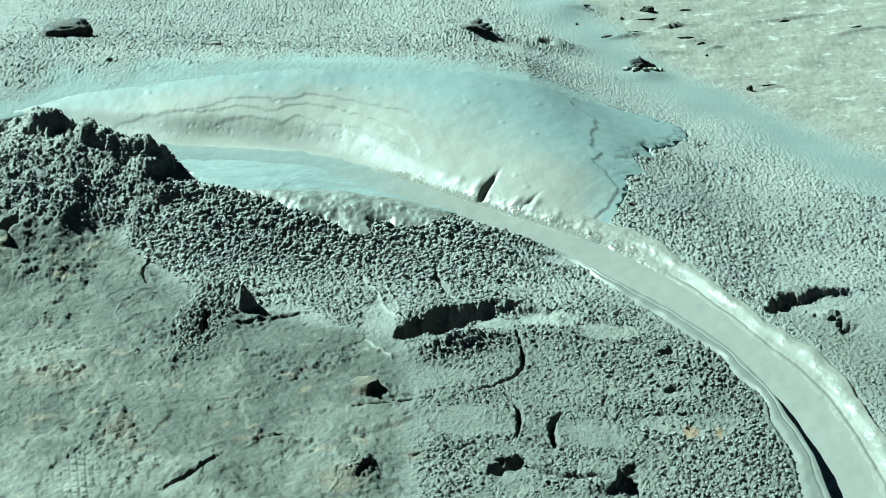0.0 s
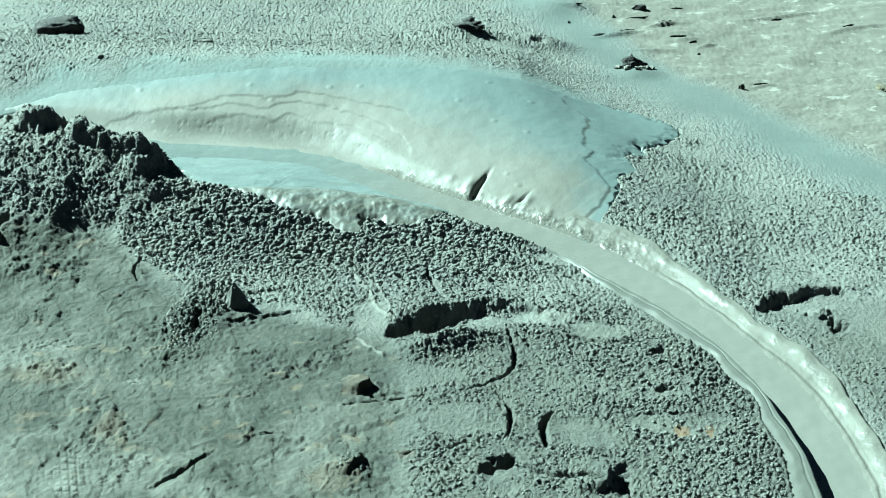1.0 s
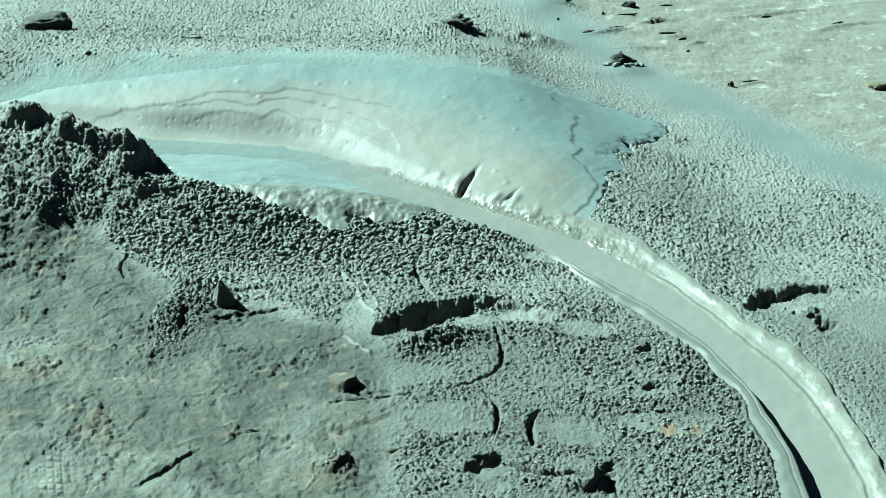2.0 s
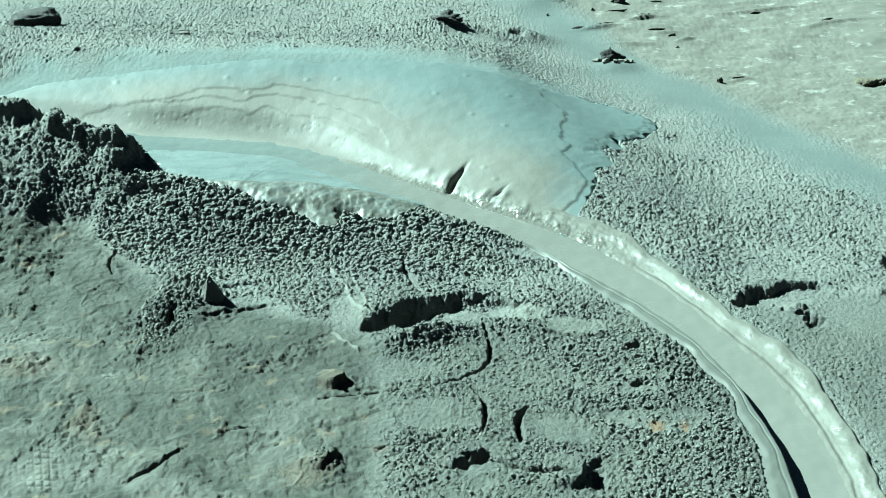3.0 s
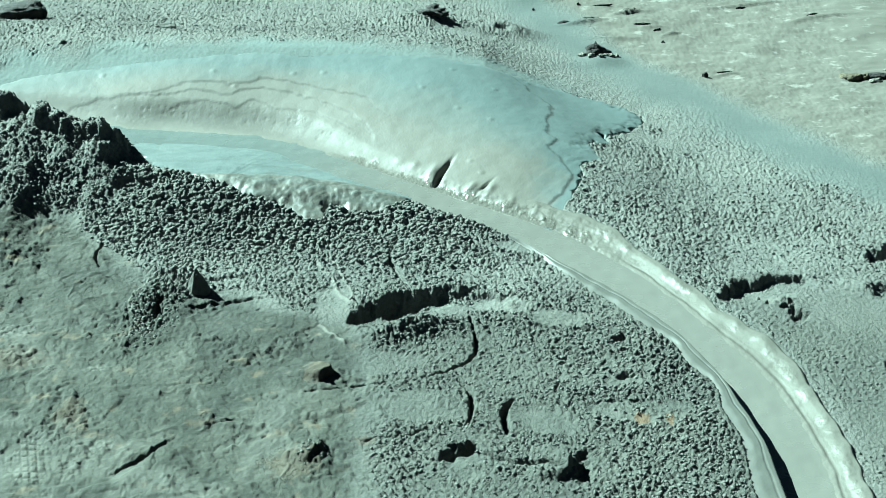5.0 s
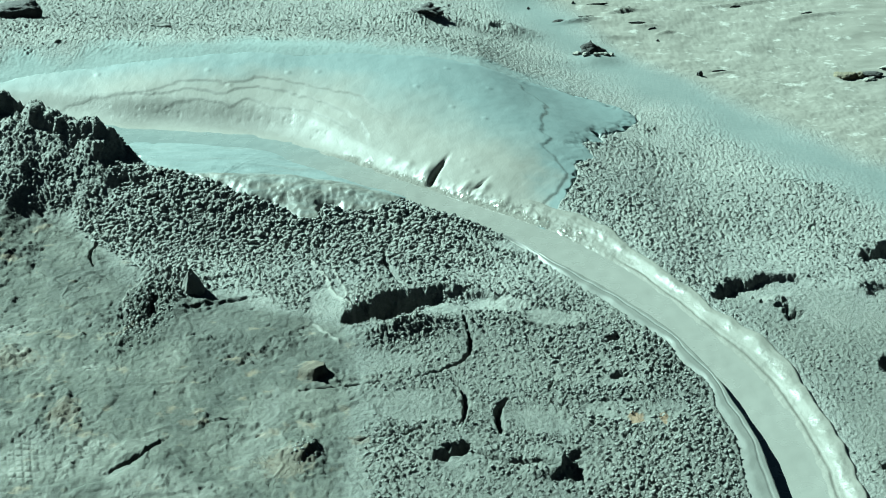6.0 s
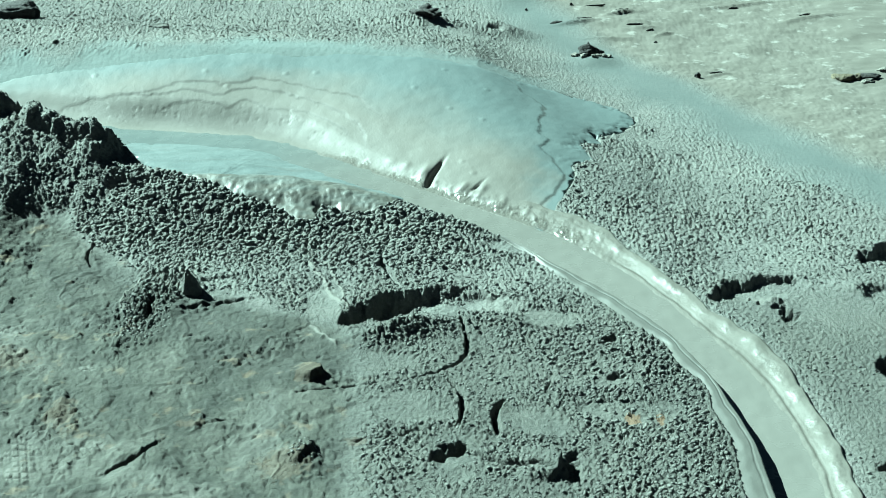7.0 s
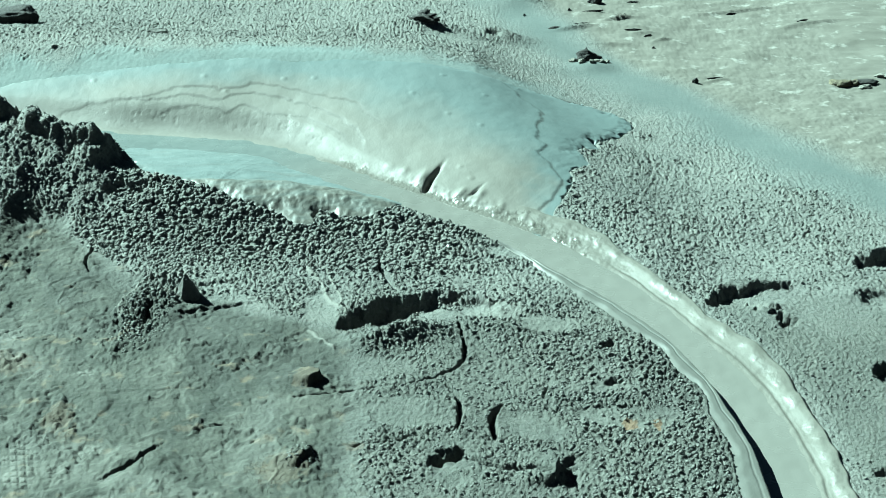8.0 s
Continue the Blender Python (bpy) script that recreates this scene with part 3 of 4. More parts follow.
MUD_DRY = dry_mud()
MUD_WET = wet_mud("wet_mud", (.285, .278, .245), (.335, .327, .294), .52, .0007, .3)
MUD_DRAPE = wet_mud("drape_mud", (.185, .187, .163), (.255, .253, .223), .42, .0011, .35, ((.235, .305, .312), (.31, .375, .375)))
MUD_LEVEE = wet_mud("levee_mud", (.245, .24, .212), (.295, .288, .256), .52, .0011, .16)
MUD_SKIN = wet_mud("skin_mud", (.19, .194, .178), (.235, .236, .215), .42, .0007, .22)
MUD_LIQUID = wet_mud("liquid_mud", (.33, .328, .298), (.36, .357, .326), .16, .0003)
# near-black: the lumps' backlit shade is put into the colour; also for dark_end
MUD_DARK_BACKLIT = clod_mud("clod_mud", (.010, .0095, .008), (.045, .042, .036))
MUD_FLAKE = clod_mud("flake_mud", (.28, .27, .23), (.42, .41, .36))
MUD_SHARD = clod_mud("shard_mud", (.15, .152, .135), (.27, .27, .245))
STRAW = clod_mud("straw", (.07, .058, .028), (.26, .22, .12))


# ---- the ground ----
def spread(lo, hi, step, reach, growth=1.16):
    """Lines of a lattice: even from lo to hi, and wider and wider out to the reach."""
    mid = list(np.arange(lo, hi, step))
    for side in (-1, 1):
        gap, out = step, []
        at = mid[0] if side < 0 else mid[-1]
        while abs(at) < reach:
            gap *= growth
            at += side * gap
            out.append(at)
        mid = out[::-1] + mid if side < 0 else mid + out
    return np.array(mid)


def make_ground():
    xs = spread(-1.2, 1.25, .0022, 70, 1.12)
    near = np.r_[np.linspace(2.9, 4.4, 440, False), np.linspace(4.4, 5.2, 165, False), np.linspace(5.2, 6.2, 125, False)]
    back, gap, at = [], .0065, near[-1]
    while at < 80:
        gap *= 1.16
        at += gap
        back.append(at)
    front, gap, at = [], .0035, near[0]
    while at > -40:
        gap *= 1.25
        at -= gap
        front.append(at)
    X, Y = np.meshgrid(xs, np.r_[front[::-1], near, back])
    z, field, slab, calm, soft, amp, mix, pale, silt, fringe, s = ground_height(X, Y)
    stain = np.zeros(X.shape)
    for x, y, rx, ry in ((.47, 3.252, .016, .022), (.521, 3.247, .009, .018), (-.365, 3.243, .03, .012), (-.618, 3.33, .025, .01), (-.15, 3.41, .03, .03), (-.05, 3.17, .02, .015), (-.18, 3.10, .045, .05), (-.62, 3.28, .03, .05), (-.78, 3.50, .08, .04)):
        q = np.hypot((X - x) / rx, (Y - y) / ry) + .5 * fbm(X, Y, .012, 131, 2)
        stain = np.maximum(stain, smooth(1.15, .8, q) * (.85 if rx < .02 else .22))
    old = np.maximum(slab, .58 * smooth(3.95, 3.55, Y + .1 * fbm(X, Y, .25, 161, 3)) * smooth(.0, -.05, s))
    old = np.maximum(old, .85 * np.maximum(smooth(2.95, 2.3, Y + .2 * fbm(X, Y, .5, 168, 3)) * smooth(.0, -.05, s), smooth(-1.2, -1.8, X) * smooth(4.3, 3.9, Y)))
    old = np.maximum(old, .55 * smooth(3.95, 3.6, Y + .1 * fbm(X, Y, .2, 163, 3)) * smooth(.10, .18, s))
    # patches of darker tone on the near ground
    dark_patch = np.zeros(X.shape)
    for x, y, rx, ry in ((-.36, 3.70, .26, .17), (-.25, 3.50, .16, .14), (-.62, 3.85, .12, .12), (.62, 3.42, .10, .22)):
        dark_patch = np.maximum(dark_patch, smooth(1.2, .6, np.hypot((X - x) / rx, (Y - y) / ry) + .5 * fbm(X, Y, .15, 133, 4, .6)))
    for x, y, rx, ry in ((.205, 3.735, .07, .035), (.79, 3.795, .05, .025), (-.86, 3.60, .16, .10), (-.70, 3.12, .20, .12), (-.40, 3.02, .16, .06), (-.22, 3.22, .05, .14)):
        pale = np.maximum(pale, (.75 if x > .7 else .4) * smooth(1.2, .5, np.hypot((X - x) / rx, (Y - y) / ry) + .8 * fbm(X, Y, .09, 135, 4, .65)))
    me = sheet_mesh("ground", X, Y, z, (("dark_patch", dark_patch), ("field", field), ("slab", slab), ("stain", stain), ("calm", np.maximum(calm, .35 * soft)), ("pale", pale), ("old", old), ("silt", silt), ("fringe", fringe)))
    me.materials.append(MUD_DRY)
    lattice.update(x=X[0], y=Y[:, 0], z=z, amp=amp, mix=mix)
    return tagged(new("ground", me), "grey-green drying mud ground, lumpy, cracked and trodden", "ground", kind="structure")


lattice = {}
ground = make_ground()


# ---- wet mud ----
def make_far_sheet():
    X, Y = np.meshgrid(np.arange(-1.4, .75, .0035), np.arange(3.95, 4.95, .0035))
    z, s, k, d, v, w, level = terrain(X, Y)
    soft = z
    for axis in (0, 1):
        for _ in range(3):
            soft = (np.take(np.cumsum(soft, axis), np.minimum(np.arange(z.shape[axis]) + 10, z.shape[axis] - 1), axis) - np.take(np.cumsum(soft, axis), np.maximum(np.arange(z.shape[axis]) - 11, 0), axis)) / 21
    inward = smooth(0, .1, X + 1.4) * smooth(.75, .6, X) * smooth(4.95, 4.88, Y)
    z = z + (soft - z) * smooth(.05, .13, s - w) * inward
    lobes = inside(X, Y, SHEET) + .012 * fbm(X, Y, .11, 201, 3) * smooth(.2, .4, X) + (.004 + .014 * smooth(.1, .4, X)) * fbm(X, Y, .045, 203, 4, .6)
    thick = .006 * np.sqrt(np.clip(lobes / .04, 0, 1)) * smooth(-.1, .45, X) + .002 * smooth(0, .03, lobes)
    thick = thick * smooth(9.0, 8.2, k)
    thick = np.where(lobes < 0, -.02 + .02 * np.clip(1 + lobes / .01, 0, 1), thick)
    # ledges left by earlier, higher levels of the vent
    shade_brown = np.zeros(X.shape)
    wx, wy = X + .006 * fbm(X, Y, .04, 211, 3), Y + .006 * fbm(X, Y, .04, 212, 3)
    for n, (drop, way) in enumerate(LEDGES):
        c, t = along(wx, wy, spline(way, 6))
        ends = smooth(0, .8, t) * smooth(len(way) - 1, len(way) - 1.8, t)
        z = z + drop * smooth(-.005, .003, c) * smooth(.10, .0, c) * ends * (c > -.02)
        # thin line that colours in the shade on each step's face
        shade_brown = np.maximum(shade_brown, smooth(.0055, .001, np.abs(c + .002)) * ends * (.7 + .3 * smooth(-.4, .3, perlin(X, Y, .09, 221 + n))))
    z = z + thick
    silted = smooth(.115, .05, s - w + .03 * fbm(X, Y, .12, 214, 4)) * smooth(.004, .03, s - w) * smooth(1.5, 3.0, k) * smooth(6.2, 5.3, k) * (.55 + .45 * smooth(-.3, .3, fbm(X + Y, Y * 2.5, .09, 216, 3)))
    pit, _, odd = worley(X, Y, .016, 217)
    z = z - .002 * silted * (odd > .7) * smooth(.3, .1, pit)
    # an inner lobe of fresher mud, further out
    front, _ = along(X + .012 * fbm(X, Y, .05, 231, 3), Y + .012 * fbm(X, Y, .05, 232, 3), spline([(.29, 4.84), (.325, 4.77), (.378, 4.68), (.362, 4.53), (.386, 4.478), (.366, 4.42), (.412, 4.33), (.385, 4.26), (.362, 4.20), (.30, 4.05)], 5))
    lobe_sky = smooth(.003, -.006, front) * smooth(.0, .05, s)
    z = z + .0025 * lobe_sky
    # the same painted shade along the lobe's front step
    shade_brown = np.maximum(shade_brown, smooth(.0045, .001, np.abs(front)) * smooth(4.15, 4.22, Y) * (.2 + .35 * smooth(-.4, .4, perlin(X, Y, .08, 233))))
    # runnels and blisters at the stream's edge
    for x, y, turn, l, r, h in ((.100, 4.320, 62, .042, .0048, -.026), (.094, 4.300, 70, .018, .0065, -.010), (.078, 4.325, 65, .03, .011, .006), (.172, 4.262, 60, .016, .009, .005), (.203, 4.262, 48, .026, .0035, -.006), (.217, 4.25, 60, .016, .008, .004), (.262, 4.20, 75, .022, .007, .003), (.315, 4.165, 62, .016, .009, .004), (.036, 4.36, 50, .014, .010, .003), (.0, 4.385, 60, .010, .012, .002)):
        z = z + bump(X, Y, x, y, l, r, h, turn)
    f1, f2, rnd = worley(X, Y, .075, 241)
    z = z + .0014 * (rnd > .86) * smooth(.14, .03, f1) + .0009 * fbm(X, Y, .07, 251, 3) + .0022 * fbm(X, Y, .3, 252, 2)
    edge = smooth(.06, .0, s - w)
    z = z + edge * (.0028 * fbm(X, Y, .013, 253, 2) * smooth(.045, .01, s - w) * smooth(5.8, 6.6, k) + .006 * np.abs(fbm(X, Y, .035, 254, 4, .65)) * smooth(6.3, 7.2, k))
    keep = (lobes > -.012) & (s > w - .02)
    # painted sky tint on the upper bank, the outer apron and the edge
    me = sheet_mesh("mud_bank", X, Y, np.where(s < w, level - .3 * (w - s), level + (z - level) * smooth(-.004, np.interp(k, [4.5, 6.5, 8], [.10, .06, .035]), s - w)), (("spark", smooth(.034, .012, s - w + .02 * fbm(X, Y, .05, 257, 3)) * smooth(-.004, .004, s - w) * smooth(5.4, 6.4, k)), ("shade_brown", np.maximum(shade_brown, .45 * silted)), ("lobe_sky", np.clip(smooth(.13, .35, s - w + .04 * fbm(X, Y, .15, 255, 3)) + .7 * smooth(.0, .03, front) + .8 * smooth(.12, .0, lobes + .03 * fbm(X, Y, .1, 256, 3)) * smooth(.05, .12, s - w), 0, 1))), keep)
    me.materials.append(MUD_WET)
    return tagged(new("mud_bank", me), "smooth wet grey mud bank with flow lines beside the stream", "mud bank", kind="structure")


def make_drape():
    X, Y = np.meshgrid(np.arange(-.8, .15, .003), np.arange(4.0, 4.6, .003))
    z, s, k, d, v, w, level = terrain(X, Y)
    lobes = inside(X, Y, DRAPE) + .018 * fbm(X, Y, .07, 301, 3)
    thick = .009 * np.sqrt(np.clip(lobes / .04, 0, 1)) * (1 - .8 * smooth(-.02, .06, d))
    thick = np.where(lobes < 0, -.02 + .02 * np.clip(1 + lobes / .01, 0, 1), thick)
    z = z + thick + .005 * fbm(X, Y, .07, 303, 4, .55) * smooth(.06, -.02, d) + .002 * fbm(X + Y, Y * 3, .1, 304, 3) * smooth(.0, .05, d)
    f1, f2, rnd = worley(X, Y, .03, 305)
    z = z + (.0016 * (rnd > .6) * smooth(.4, .05, f1) + .0022 * clods(X, Y, .018, 309) * smooth(-.2, .4, perlin(X, Y, .07, 311))) * smooth(.0, -.04, d)
    keep = (lobes > -.012) & (s < -w + .02)
    # behind the rim the drape carries the painted sky tint, in streaks
    me = sheet_mesh("mud_drape", X, Y, np.where(s > -w, level - .6 * (w + s), level + (z - level) * smooth(-.002, .02, -s - w)), (("shade_brown", np.zeros(X.shape)), ("lobe_sky", np.clip(.12 + .9 * smooth(.0, .04, d) + .35 * fbm(X * .7 + Y, (Y - .2 * X) * 4, .12, 307, 4, .6), 0, 1))), keep)
    me.materials.append(MUD_DRAPE)
    return tagged(new("mud_drape", me), "glossy wet mud draped over the crater's near rim", "mud", kind="structure")


def ribbon(name, first, last, across, height, attributes, material, spark=None):
    """A strip along the stream: across and height give, at each place along it, the offset and level over its breadth."""
    line = spline(STREAM, 40)
    line = line[(line[:, 3] >= first) & (line[:, 3] <= last)]
    way = np.gradient(line[:, :2], axis=0)
    way /= np.linalg.norm(way, axis=1)[:, None]
    left = np.stack([-way[:, 1], way[:, 0]], 1)
    k = line[:, 3]
    t = np.linspace(0, 1, 36)[None, :]
    off = across(k[:, None], t, line)
    x, y = line[:, 0:1] + left[:, 0:1] * off, line[:, 1:2] + left[:, 1:2] * off
    z = height(k[:, None], t, line[:, 2:3], x, y)
    # painted sky tint, strongest near the vent, fading downstream
    me = sheet_mesh(name, x[:, ::-1], y[:, ::-1], z[:, ::-1], (("shade_brown", attributes(k[:, None], t, x, y)[:, ::-1]), ("lobe_sky", .7 * smooth(7.5, 4.5, k[:, None]) + 0 * x), ("spark", (spark(k[:, None], t, x, y) if spark else 0 * x)[:, ::-1])))
    me.materials.append(material)
    return me


def make_stream():
    me = ribbon("mud_stream", 0, 23,
                lambda k, t, line: (t * 2 - 1) * (of(WIDTH, k) + .012),
                lambda k, t, z, x, y: z + .0008 * fbm(x, y, .05, 401, 2) + 0 * t,
                lambda k, t, x, y: 0 * x, MUD_LIQUID)
    return tagged(new("mud_stream", me), "liquid grey mud flowing down a narrow channel", "mud stream", kind="structure")


def make_levee():
    def across(k, t, line):
        x, y = line[:, 0:1], line[:, 1:2]
        wide = np.interp(k, *LEVEE) + .007 * fbm(x, y, .10, 411, 3)
        return of(WIDTH, k) - .014 + t * (wide + .014)

    def height(k, t, z, x, y):
        lie = np.maximum(terrain(x, y)[0], z)
        crown = np.interp(k, [8.2, 8.6, 9.5, 11, 14, 18], [.002, .006, .012, .013, .013, .013]) * (1 + .3 * fbm(x, y, .09, 413, 2))
        wave = .05 * perlin(x, y, .06, 418)
        profile = .35 * smooth(.05, .45, t) + .65 * smooth(.40, .74, t + wave) - .8 * smooth(.86, .99, t + wave)
        streak = -.002 * smooth(.05, .0, np.abs(t - .40 + .04 * perlin(x, y, .1, 419))) * smooth(10.2, 10.8, k)
        rough = .0012 * fbm(x, y, .04, 415, 3) * smooth(.05, .3, t) + .0012 * fbm(x, y, .009, 417, 2) * smooth(.05, .12, t) * smooth(.9, .7, t) * (.35 + .65 * smooth(11.5, 10, k))
        rough = rough + bump(x, y, .552, 3.985, .010, .014, .010)
        return lie - .003 + crown * profile + streak + rough - .03 * smooth(.93, 1, t)

    me = ribbon("mud_levee", 8.2, 23, across, height, lambda k, t, x, y: smooth(.06, .0, np.abs(t - .40 + .04 * perlin(x, y, .1, 419))) * smooth(10.0, 10.6, k) * (.65 + .35 * smooth(-.3, .3, perlin(x, y, .05, 431))), MUD_LEVEE,
                lambda k, t, x, y: np.maximum(smooth(.08, .2, t) * smooth(.62, .42, t) * smooth(10.8, 9.6, k), .35 * smooth(.5, .6, t) * smooth(.86, .72, t)) * smooth(-.1, .4, fbm(x, y, .05, 433, 3)))
    return tagged(new("mud_levee", me), "pale wet mud levee along the stream", "mud bank", kind="structure")


def make_left_bank():
    def across(k, t, line):
        x, y = line[:, 0:1], line[:, 1:2]
        wide = np.interp(k, *SKIN) + .012 * fbm(x, y, .10, 421, 3) * smooth(9.3, 10.3, k)
        return -(of(WIDTH, k) - .006 + t * np.maximum(wide, .004))

    def height(k, t, z, x, y):
        roll = np.sqrt(np.clip(1 - (1 - np.clip(t / .12, 0, 1)) ** 2, 0, 1))
        grow = smooth(9.0, 10.2, k)
        top = np.maximum(plain(x, y), z + .004) + .001 + .004 * grow + .0014 * fbm(x, y, .05, 423, 2) - .0012 * smooth(.06, .0, np.abs(t - .3 - .05 * perlin(x, y, .1, 425)))
        return z + .3 * (top - z) + .7 * (top - z) * roll - .005 * smooth(.55, .98, t) - .012 * smooth(.98, 1, t)

    me = ribbon("mud_lip", 9.0, 23, across, height, lambda k, t, x, y: 0 * x, MUD_SKIN)
    return tagged(new("mud_lip", me), "smooth wet mud skin overhanging the stream's inner edge", "mud bank", kind="structure")


make_far_sheet()
make_drape()
make_stream()
make_levee()
make_left_bank()


# ---- crumbs of mud that lie loose on the lumpy ground ----
def ground_at(x, y, what="z"):
    gx, gy = lattice["x"], lattice["y"]
    i, j = np.clip(np.searchsorted(gx, x), 1, len(gx) - 1), np.clip(np.searchsorted(gy, y), 1, len(gy) - 1)
    u, v = (x - gx[i - 1]) / (gx[i] - gx[i - 1]), (y - gy[j - 1]) / (gy[j] - gy[j - 1])
    f = lattice[what]
    return (f[j - 1, i - 1] * (1 - u) + f[j - 1, i] * u) * (1 - v) + (f[j, i - 1] * (1 - u) + f[j, i] * u) * v


def crumbs(name, count, box, detail, seed, label):
    rng = np.random.RandomState(seed)
    x, y = rng.uniform(box[0], box[1], count * 3), rng.uniform(box[2], box[3], count * 3)
    amp, mix = ground_at(x, y, "amp"), ground_at(x, y, "mix")
    bare = np.maximum.reduce([region(x, y, SHEET, .1), region(x, y, DRAPE, .1)]) < .004
    s, k = along(x, y, stream_line)
    clear = (s > of(WIDTH, k) + np.interp(k, *LEVEE)) | (s < -of(WIDTH, k) - np.interp(k, *SKIN))
    ok = (rng.random_sample(count * 3) < (amp / .009) ** 1.3) & bare & clear & (amp > .0026)
    x, y, mix, amp = (a[ok][:count] for a in (x, y, mix, amp))
    bm = bmesh.new()
    bmesh.ops.create_icosphere(bm, subdivisions=detail, radius=1.0)
    ball = np.array([v.co[:] for v in bm.verts])
    tris = np.array([[v.index for v in f.verts] for f in bm.faces])
    bm.free()
    n = len(x)
    r = (.0018 + .0016 * mix + .0011 * np.clip(amp / .007, 0, 1)) * (.6 + .9 * rng.random_sample(n) ** 2)
    push = 1 + .22 * (rng.random_sample((n, len(ball))) - .5)
    p = np.repeat(ball[None], n, 0)
    for _ in range(5):
        cut = rng.normal(size=(n, 3))
        cut /= np.linalg.norm(cut, axis=1)[:, None]
        over = np.einsum('nvk,nk->nv', p, cut) - rng.uniform(.3, .75, n)[:, None]
        p = p - cut[:, None] * np.clip(over, 0, 9)[..., None]
    turn = rng.uniform(0, 6.28, n)
    size = np.stack([r * rng.uniform(.8, 1.35, n), r * rng.uniform(.8, 1.35, n), r * rng.uniform(.6, 1.0, n)], 1)
    p = p * push[:, :, None] * size[:, None] * 1.25
    c, s_ = np.cos(turn)[:, None], np.sin(turn)[:, None]
    co = np.stack([p[..., 0] * c - p[..., 1] * s_ + x[:, None], p[..., 0] * s_ + p[..., 1] * c + y[:, None], p[..., 2] + (ground_at(x, y) + .2 * size[:, 2])[:, None]], -1).reshape(-1, 3)
    faces = (tris[None] + (np.arange(n) * len(ball))[:, None, None]).reshape(-1, 3)
    me = bpy.data.meshes.new(name)
    me.vertices.add(len(co))
    me.vertices.foreach_set("co", co.astype(np.float32).reshape(-1))
    me.loops.add(faces.size)
    me.loops.foreach_set("vertex_index", faces.astype(np.int32).reshape(-1))
    me.polygons.add(len(faces))
    me.polygons.foreach_set("loop_start", (np.arange(len(faces)) * 3).astype(np.int32))
    me.polygons.foreach_set("use_smooth", np.ones(len(faces), bool))
    me.update(calc_edges=True)
    me.materials.append(MUD_DRY)
    return tagged(new(name, me), label, "mud crumbs", kind="stuff")


crumbs("mud_crumbs", 26000, (-1.1, 1.15, 2.95, 4.4), 1, 601, "grey crumbs of dried mud strewn over the ground")
crumbs("mud_crumbs", 13000, (-1.3, 1.35, 4.2, 6.0), 1, 602, "grey crumbs of dried mud strewn over the far ground")


# ---- clods, flakes and scraps ----
def level_at(x, y):
    return float(ground_at(np.array([x]), np.array([y]))[0])


def clod_mesh(name, size, seed, material, detail=4, rough=.25, flat=False, square=1.0):
    """A broken lump of mud: a ball of facets pushed in and out."""
    bm = bmesh.new()
    bmesh.ops.create_icosphere(bm, subdivisions=detail, radius=1.0)
    rng = random.Random(seed)
    cuts = [(Vector((rng.uniform(-1, 1), rng.uniform(-1, 1), rng.uniform(-.6, 1))).normalized(), rng.uniform(.55, .85)) for _ in range(9)]
    for v in bm.verts:
        p = v.co.copy()
        for n, far in cuts:
            over = p.dot(n) - far
            if over > 0:
                p -= n * over * .85
        p *= 1 + rough * noise.fractal(p * 2.2 + Vector((seed, 0, 0)), 1.0, 2.0, 4) + .1 * rough * noise.noise(p * 9)
        p = Vector([math.copysign(abs(a) ** square, a) for a in p])
        v.co = Vector((p.x * size[0], p.y * size[1], p.z * size[2]))
    me = bpy.data.meshes.new(name)
    bm.to_mesh(me)
    bm.free()
    me.materials.append(material)
    for f in me.polygons:
        f.use_smooth = not flat
    return me


def put_clod(name, x, y, size, seed, material, label, category, turn=0, tilt=0, sink=.25, **more):
    ob = tagged(new(name, clod_mesh(name, size, seed, material, **more)), label, category)
    ob.matrix_world = pose(x, y, level_at(x, y) + size[2] * (1 - 2 * sink) * .8, tilt, 0, turn)
    return ob


def heap(name, x, y, label, category, pieces):
    """A thing of several lumps: part, place in it, size, seed, material and turn."""
    ob = tagged(new(name), label, category)
    ob.matrix_world = pose(x, y, level_at(x, y))
    for part_name, px, py, size, seed, material, turn in pieces:
        lump = new(part_name, clod_mesh(part_name, size, seed, material, detail=3, rough=.4))
        lump.parent = ob
        lump.matrix_local = pose(px, py, level_at(x + px, y + py) - level_at(x, y) + size[2] * .45, 0, 0, turn)
    return ob


put_clod("mud_clod", -1.07, 5.37, (.078, .034, .034), 8, MUD_DARK_BACKLIT, "dark oblong lump of dried mud lying on the far ground", "mud clod", 12, rough=.3, square=.6)
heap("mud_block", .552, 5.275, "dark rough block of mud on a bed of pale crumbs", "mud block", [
    ("block", 0, 0, (.038, .024, .022), 5, MUD_DARK_BACKLIT, 24), ("cap", -.006, .008, (.022, .014, .026), 6, MUD_DARK_BACKLIT, -10), ("crumb", -.045, -.012, (.013, .010, .007), 31, MUD_FLAKE, 0), ("crumb", -.020, -.035, (.014, .010, .007), 32, MUD_FLAKE, 50),
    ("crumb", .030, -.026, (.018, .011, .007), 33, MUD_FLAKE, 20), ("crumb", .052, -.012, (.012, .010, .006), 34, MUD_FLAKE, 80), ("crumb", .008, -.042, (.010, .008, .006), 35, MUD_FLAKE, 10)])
put_clod("mud_clod", .088, 5.355, (.040, .028, .018), 9, MUD_DARK_BACKLIT, "dark crumbling lump among crumbs of mud", "mud clod", -20, rough=.5)
put_clod("mud_clod", .612, 5.79, (.022, .014, .014), 11, MUD_DARK_BACKLIT, "small dark lump of mud on the far ground", "mud clod")
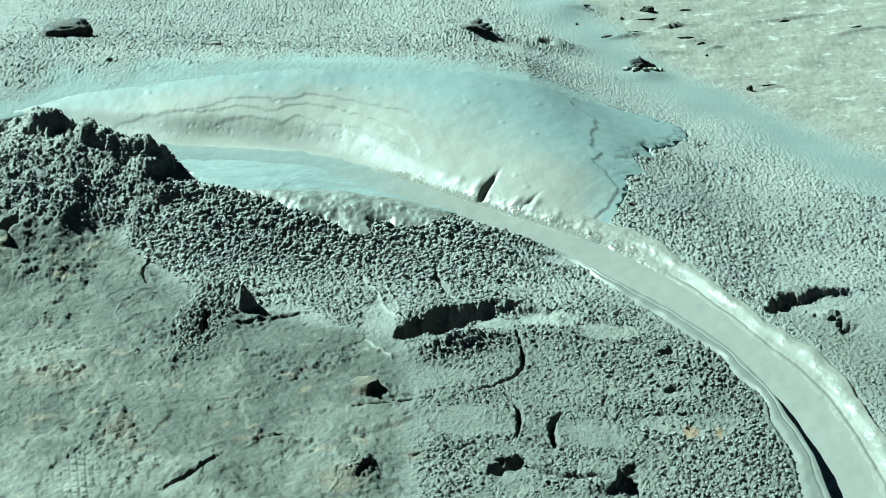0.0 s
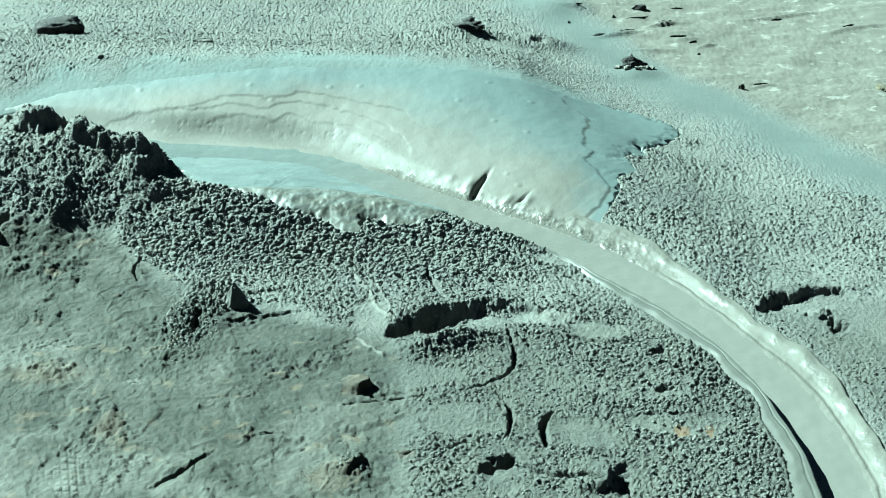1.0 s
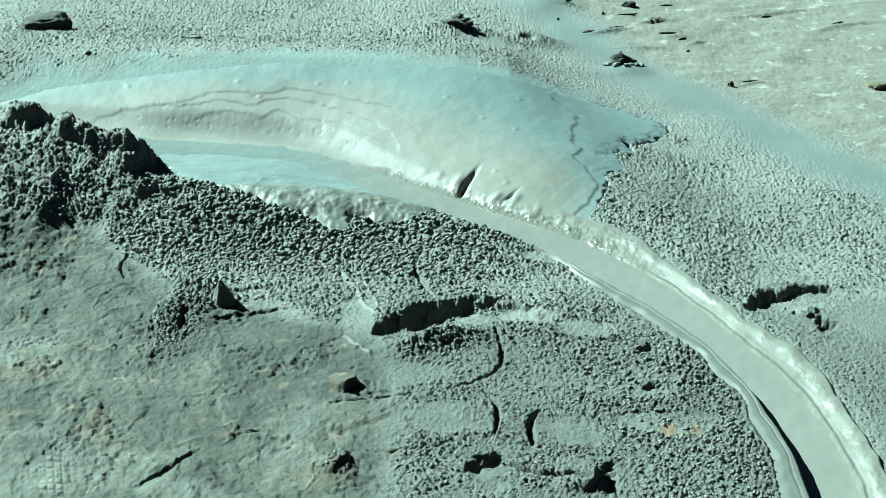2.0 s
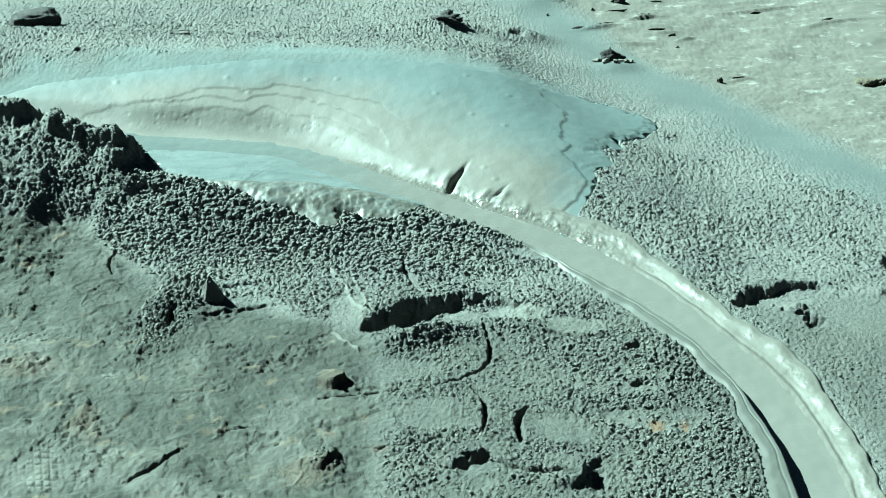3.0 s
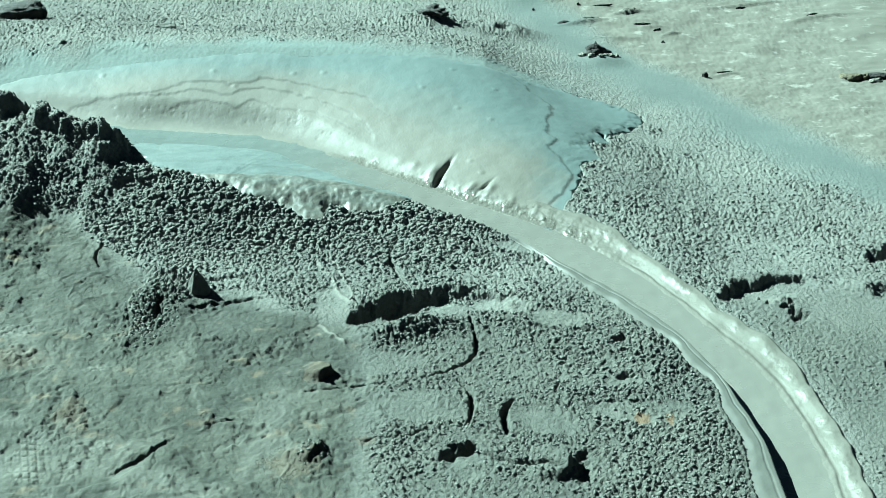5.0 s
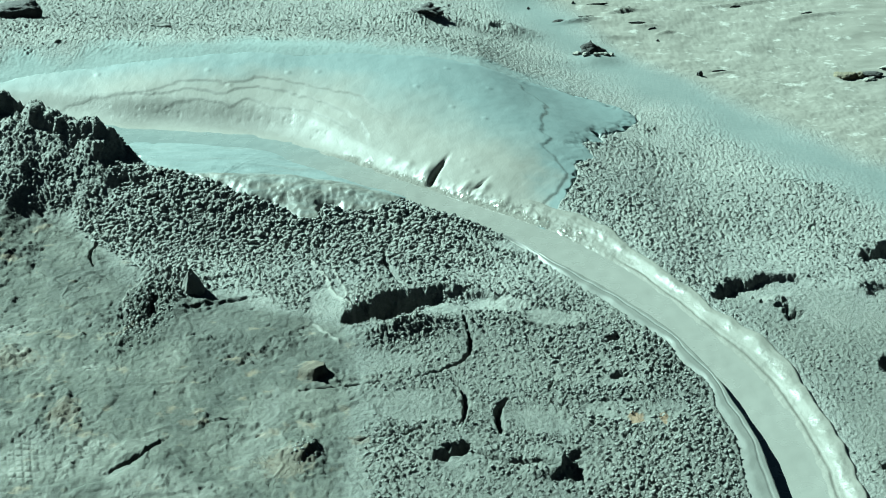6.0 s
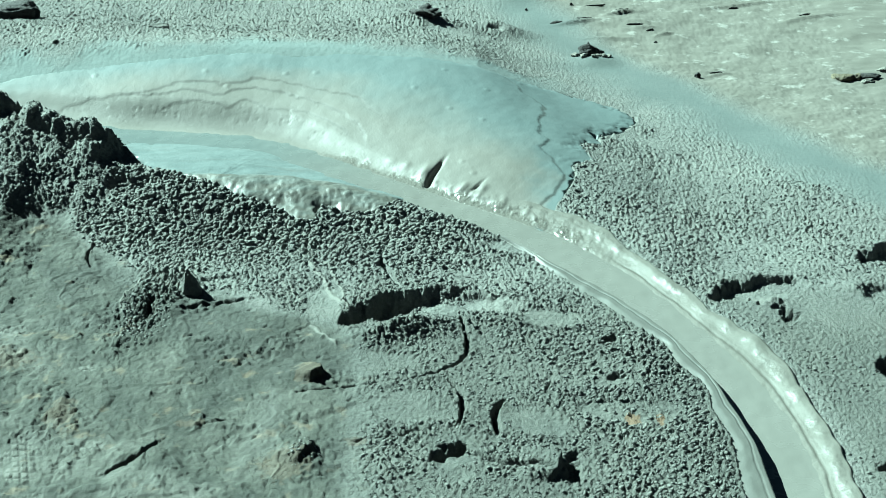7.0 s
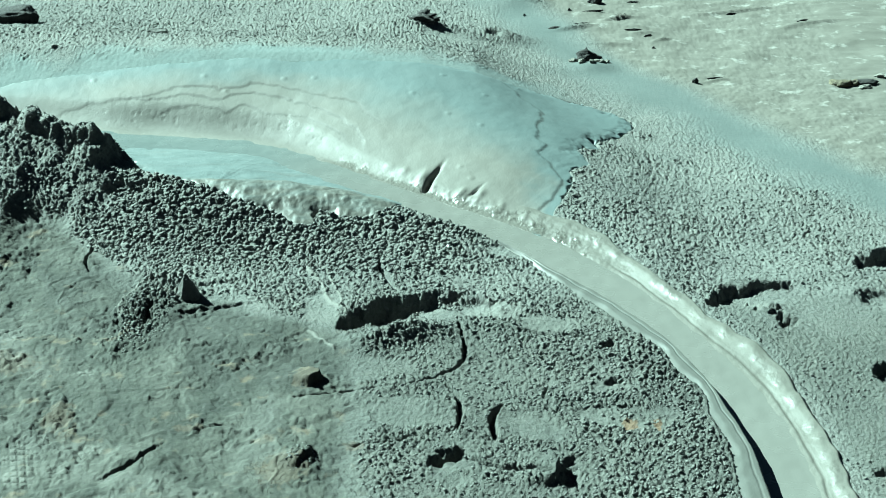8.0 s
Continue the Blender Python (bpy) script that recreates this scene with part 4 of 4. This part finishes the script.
put_clod("mud_clod", .834, 5.118, (.009, .007, .011), 13, MUD_DARK_BACKLIT, "tiny dark crumb standing on smooth mud", "mud clod")
heap("dry_clump", 1.262, 5.105, "yellowish dry clump with a dark end lying on the pale field", "dry clump", [
    ("straw_mass", -.022, 0, (.044, .020, .013), 17, STRAW, 6), ("dark_end", .038, .004, (.034, .014, .011), 18, MUD_DARK_BACKLIT, -10), ("root_knob", .008, -.006, (.012, .010, .014), 20, STRAW, 30), ("pale_flake", .030, -.024, (.020, .012, .006), 21, MUD_FLAKE, 15)])
put_clod("mud_clod", 1.36, 5.16, (.03, .018, .008), 19, MUD_FLAKE, "flat pale flake of mud on the field", "mud flake", 15)
put_clod("mud_clod", -.99, 3.39, (.012, .010, .009), 23, STRAW, "small ochre crumb on trodden mud", "mud clod")


def make_shard(x, y, size, turn, lean, material, label, seed):
    """A flake of mud standing on edge, pointed at the top, with broken faces."""
    me = clod_mesh("mud_shard", (1, 1, 1), seed, material, 4, .16, True)
    for v in me.vertices:
        up = max(0.0, v.co.z)
        v.co = Vector((v.co.x * (1 - .75 * up) * size[0], v.co.y * (1 - .6 * up) * size[1], v.co.z * size[2]))
    ob = tagged(new("mud_shard", me), label, "mud flake")
    ob.matrix_world = pose(x, y, level_at(x, y) + .1 * size[2], lean, 0, turn)
    return ob


make_shard(-.425, 3.785, (.030, .024, .052), -20, 6, MUD_SHARD, "upright pointed shard of dry grey mud", 1)
# the near-black colour holds the shade along these thin flake edges
for x, y, l, b, turn in ((.475, 5.539, .026, .012, 10), (.551, 5.566, .04, .005, 12), (.672, 5.664, .045, .006, 28), (.706, 5.538, .04, .004, 8), (.743, 5.497, .022, .005, 35), (.749, 5.404, .010, .004, 50), (.391, 5.663, .012, .004, 70),
                         (.423, 5.769, .026, .004, -10), (.529, 5.711, .012, .005, 60), (.60, 5.70, .05, .003, 10), (.727, 5.809, .03, .004, 12), (.894, 5.160, .032, .004, 10), (1.02, 5.72, .03, .004, 18), (1.22, 5.64, .03, .004, 20)):
    put_clod("mud_flake", x, y, (l * .7, b * .6, .003 + b * .3), int(x * 100), MUD_DARK_BACKLIT, "dark curled edge of a drying mud flake", "mud flake", turn, 0, .3, detail=3, rough=.5)
for n, (x, y, r) in enumerate(((.36, 4.80, .012), (.325, 4.815, .008), (.52, 4.79, .011), (.545, 4.775, .007), (-.62, 5.10, .012), (-.64, 5.11, .016), (-.88, 4.93, .009),
                              )):
    put_clod("mud_clod", x, y, (r * 1.4, r, r * .7), 50 + n, MUD_SHARD, "small crumbly lump of mud on the ground", "mud clod", 40 * n, detail=3)
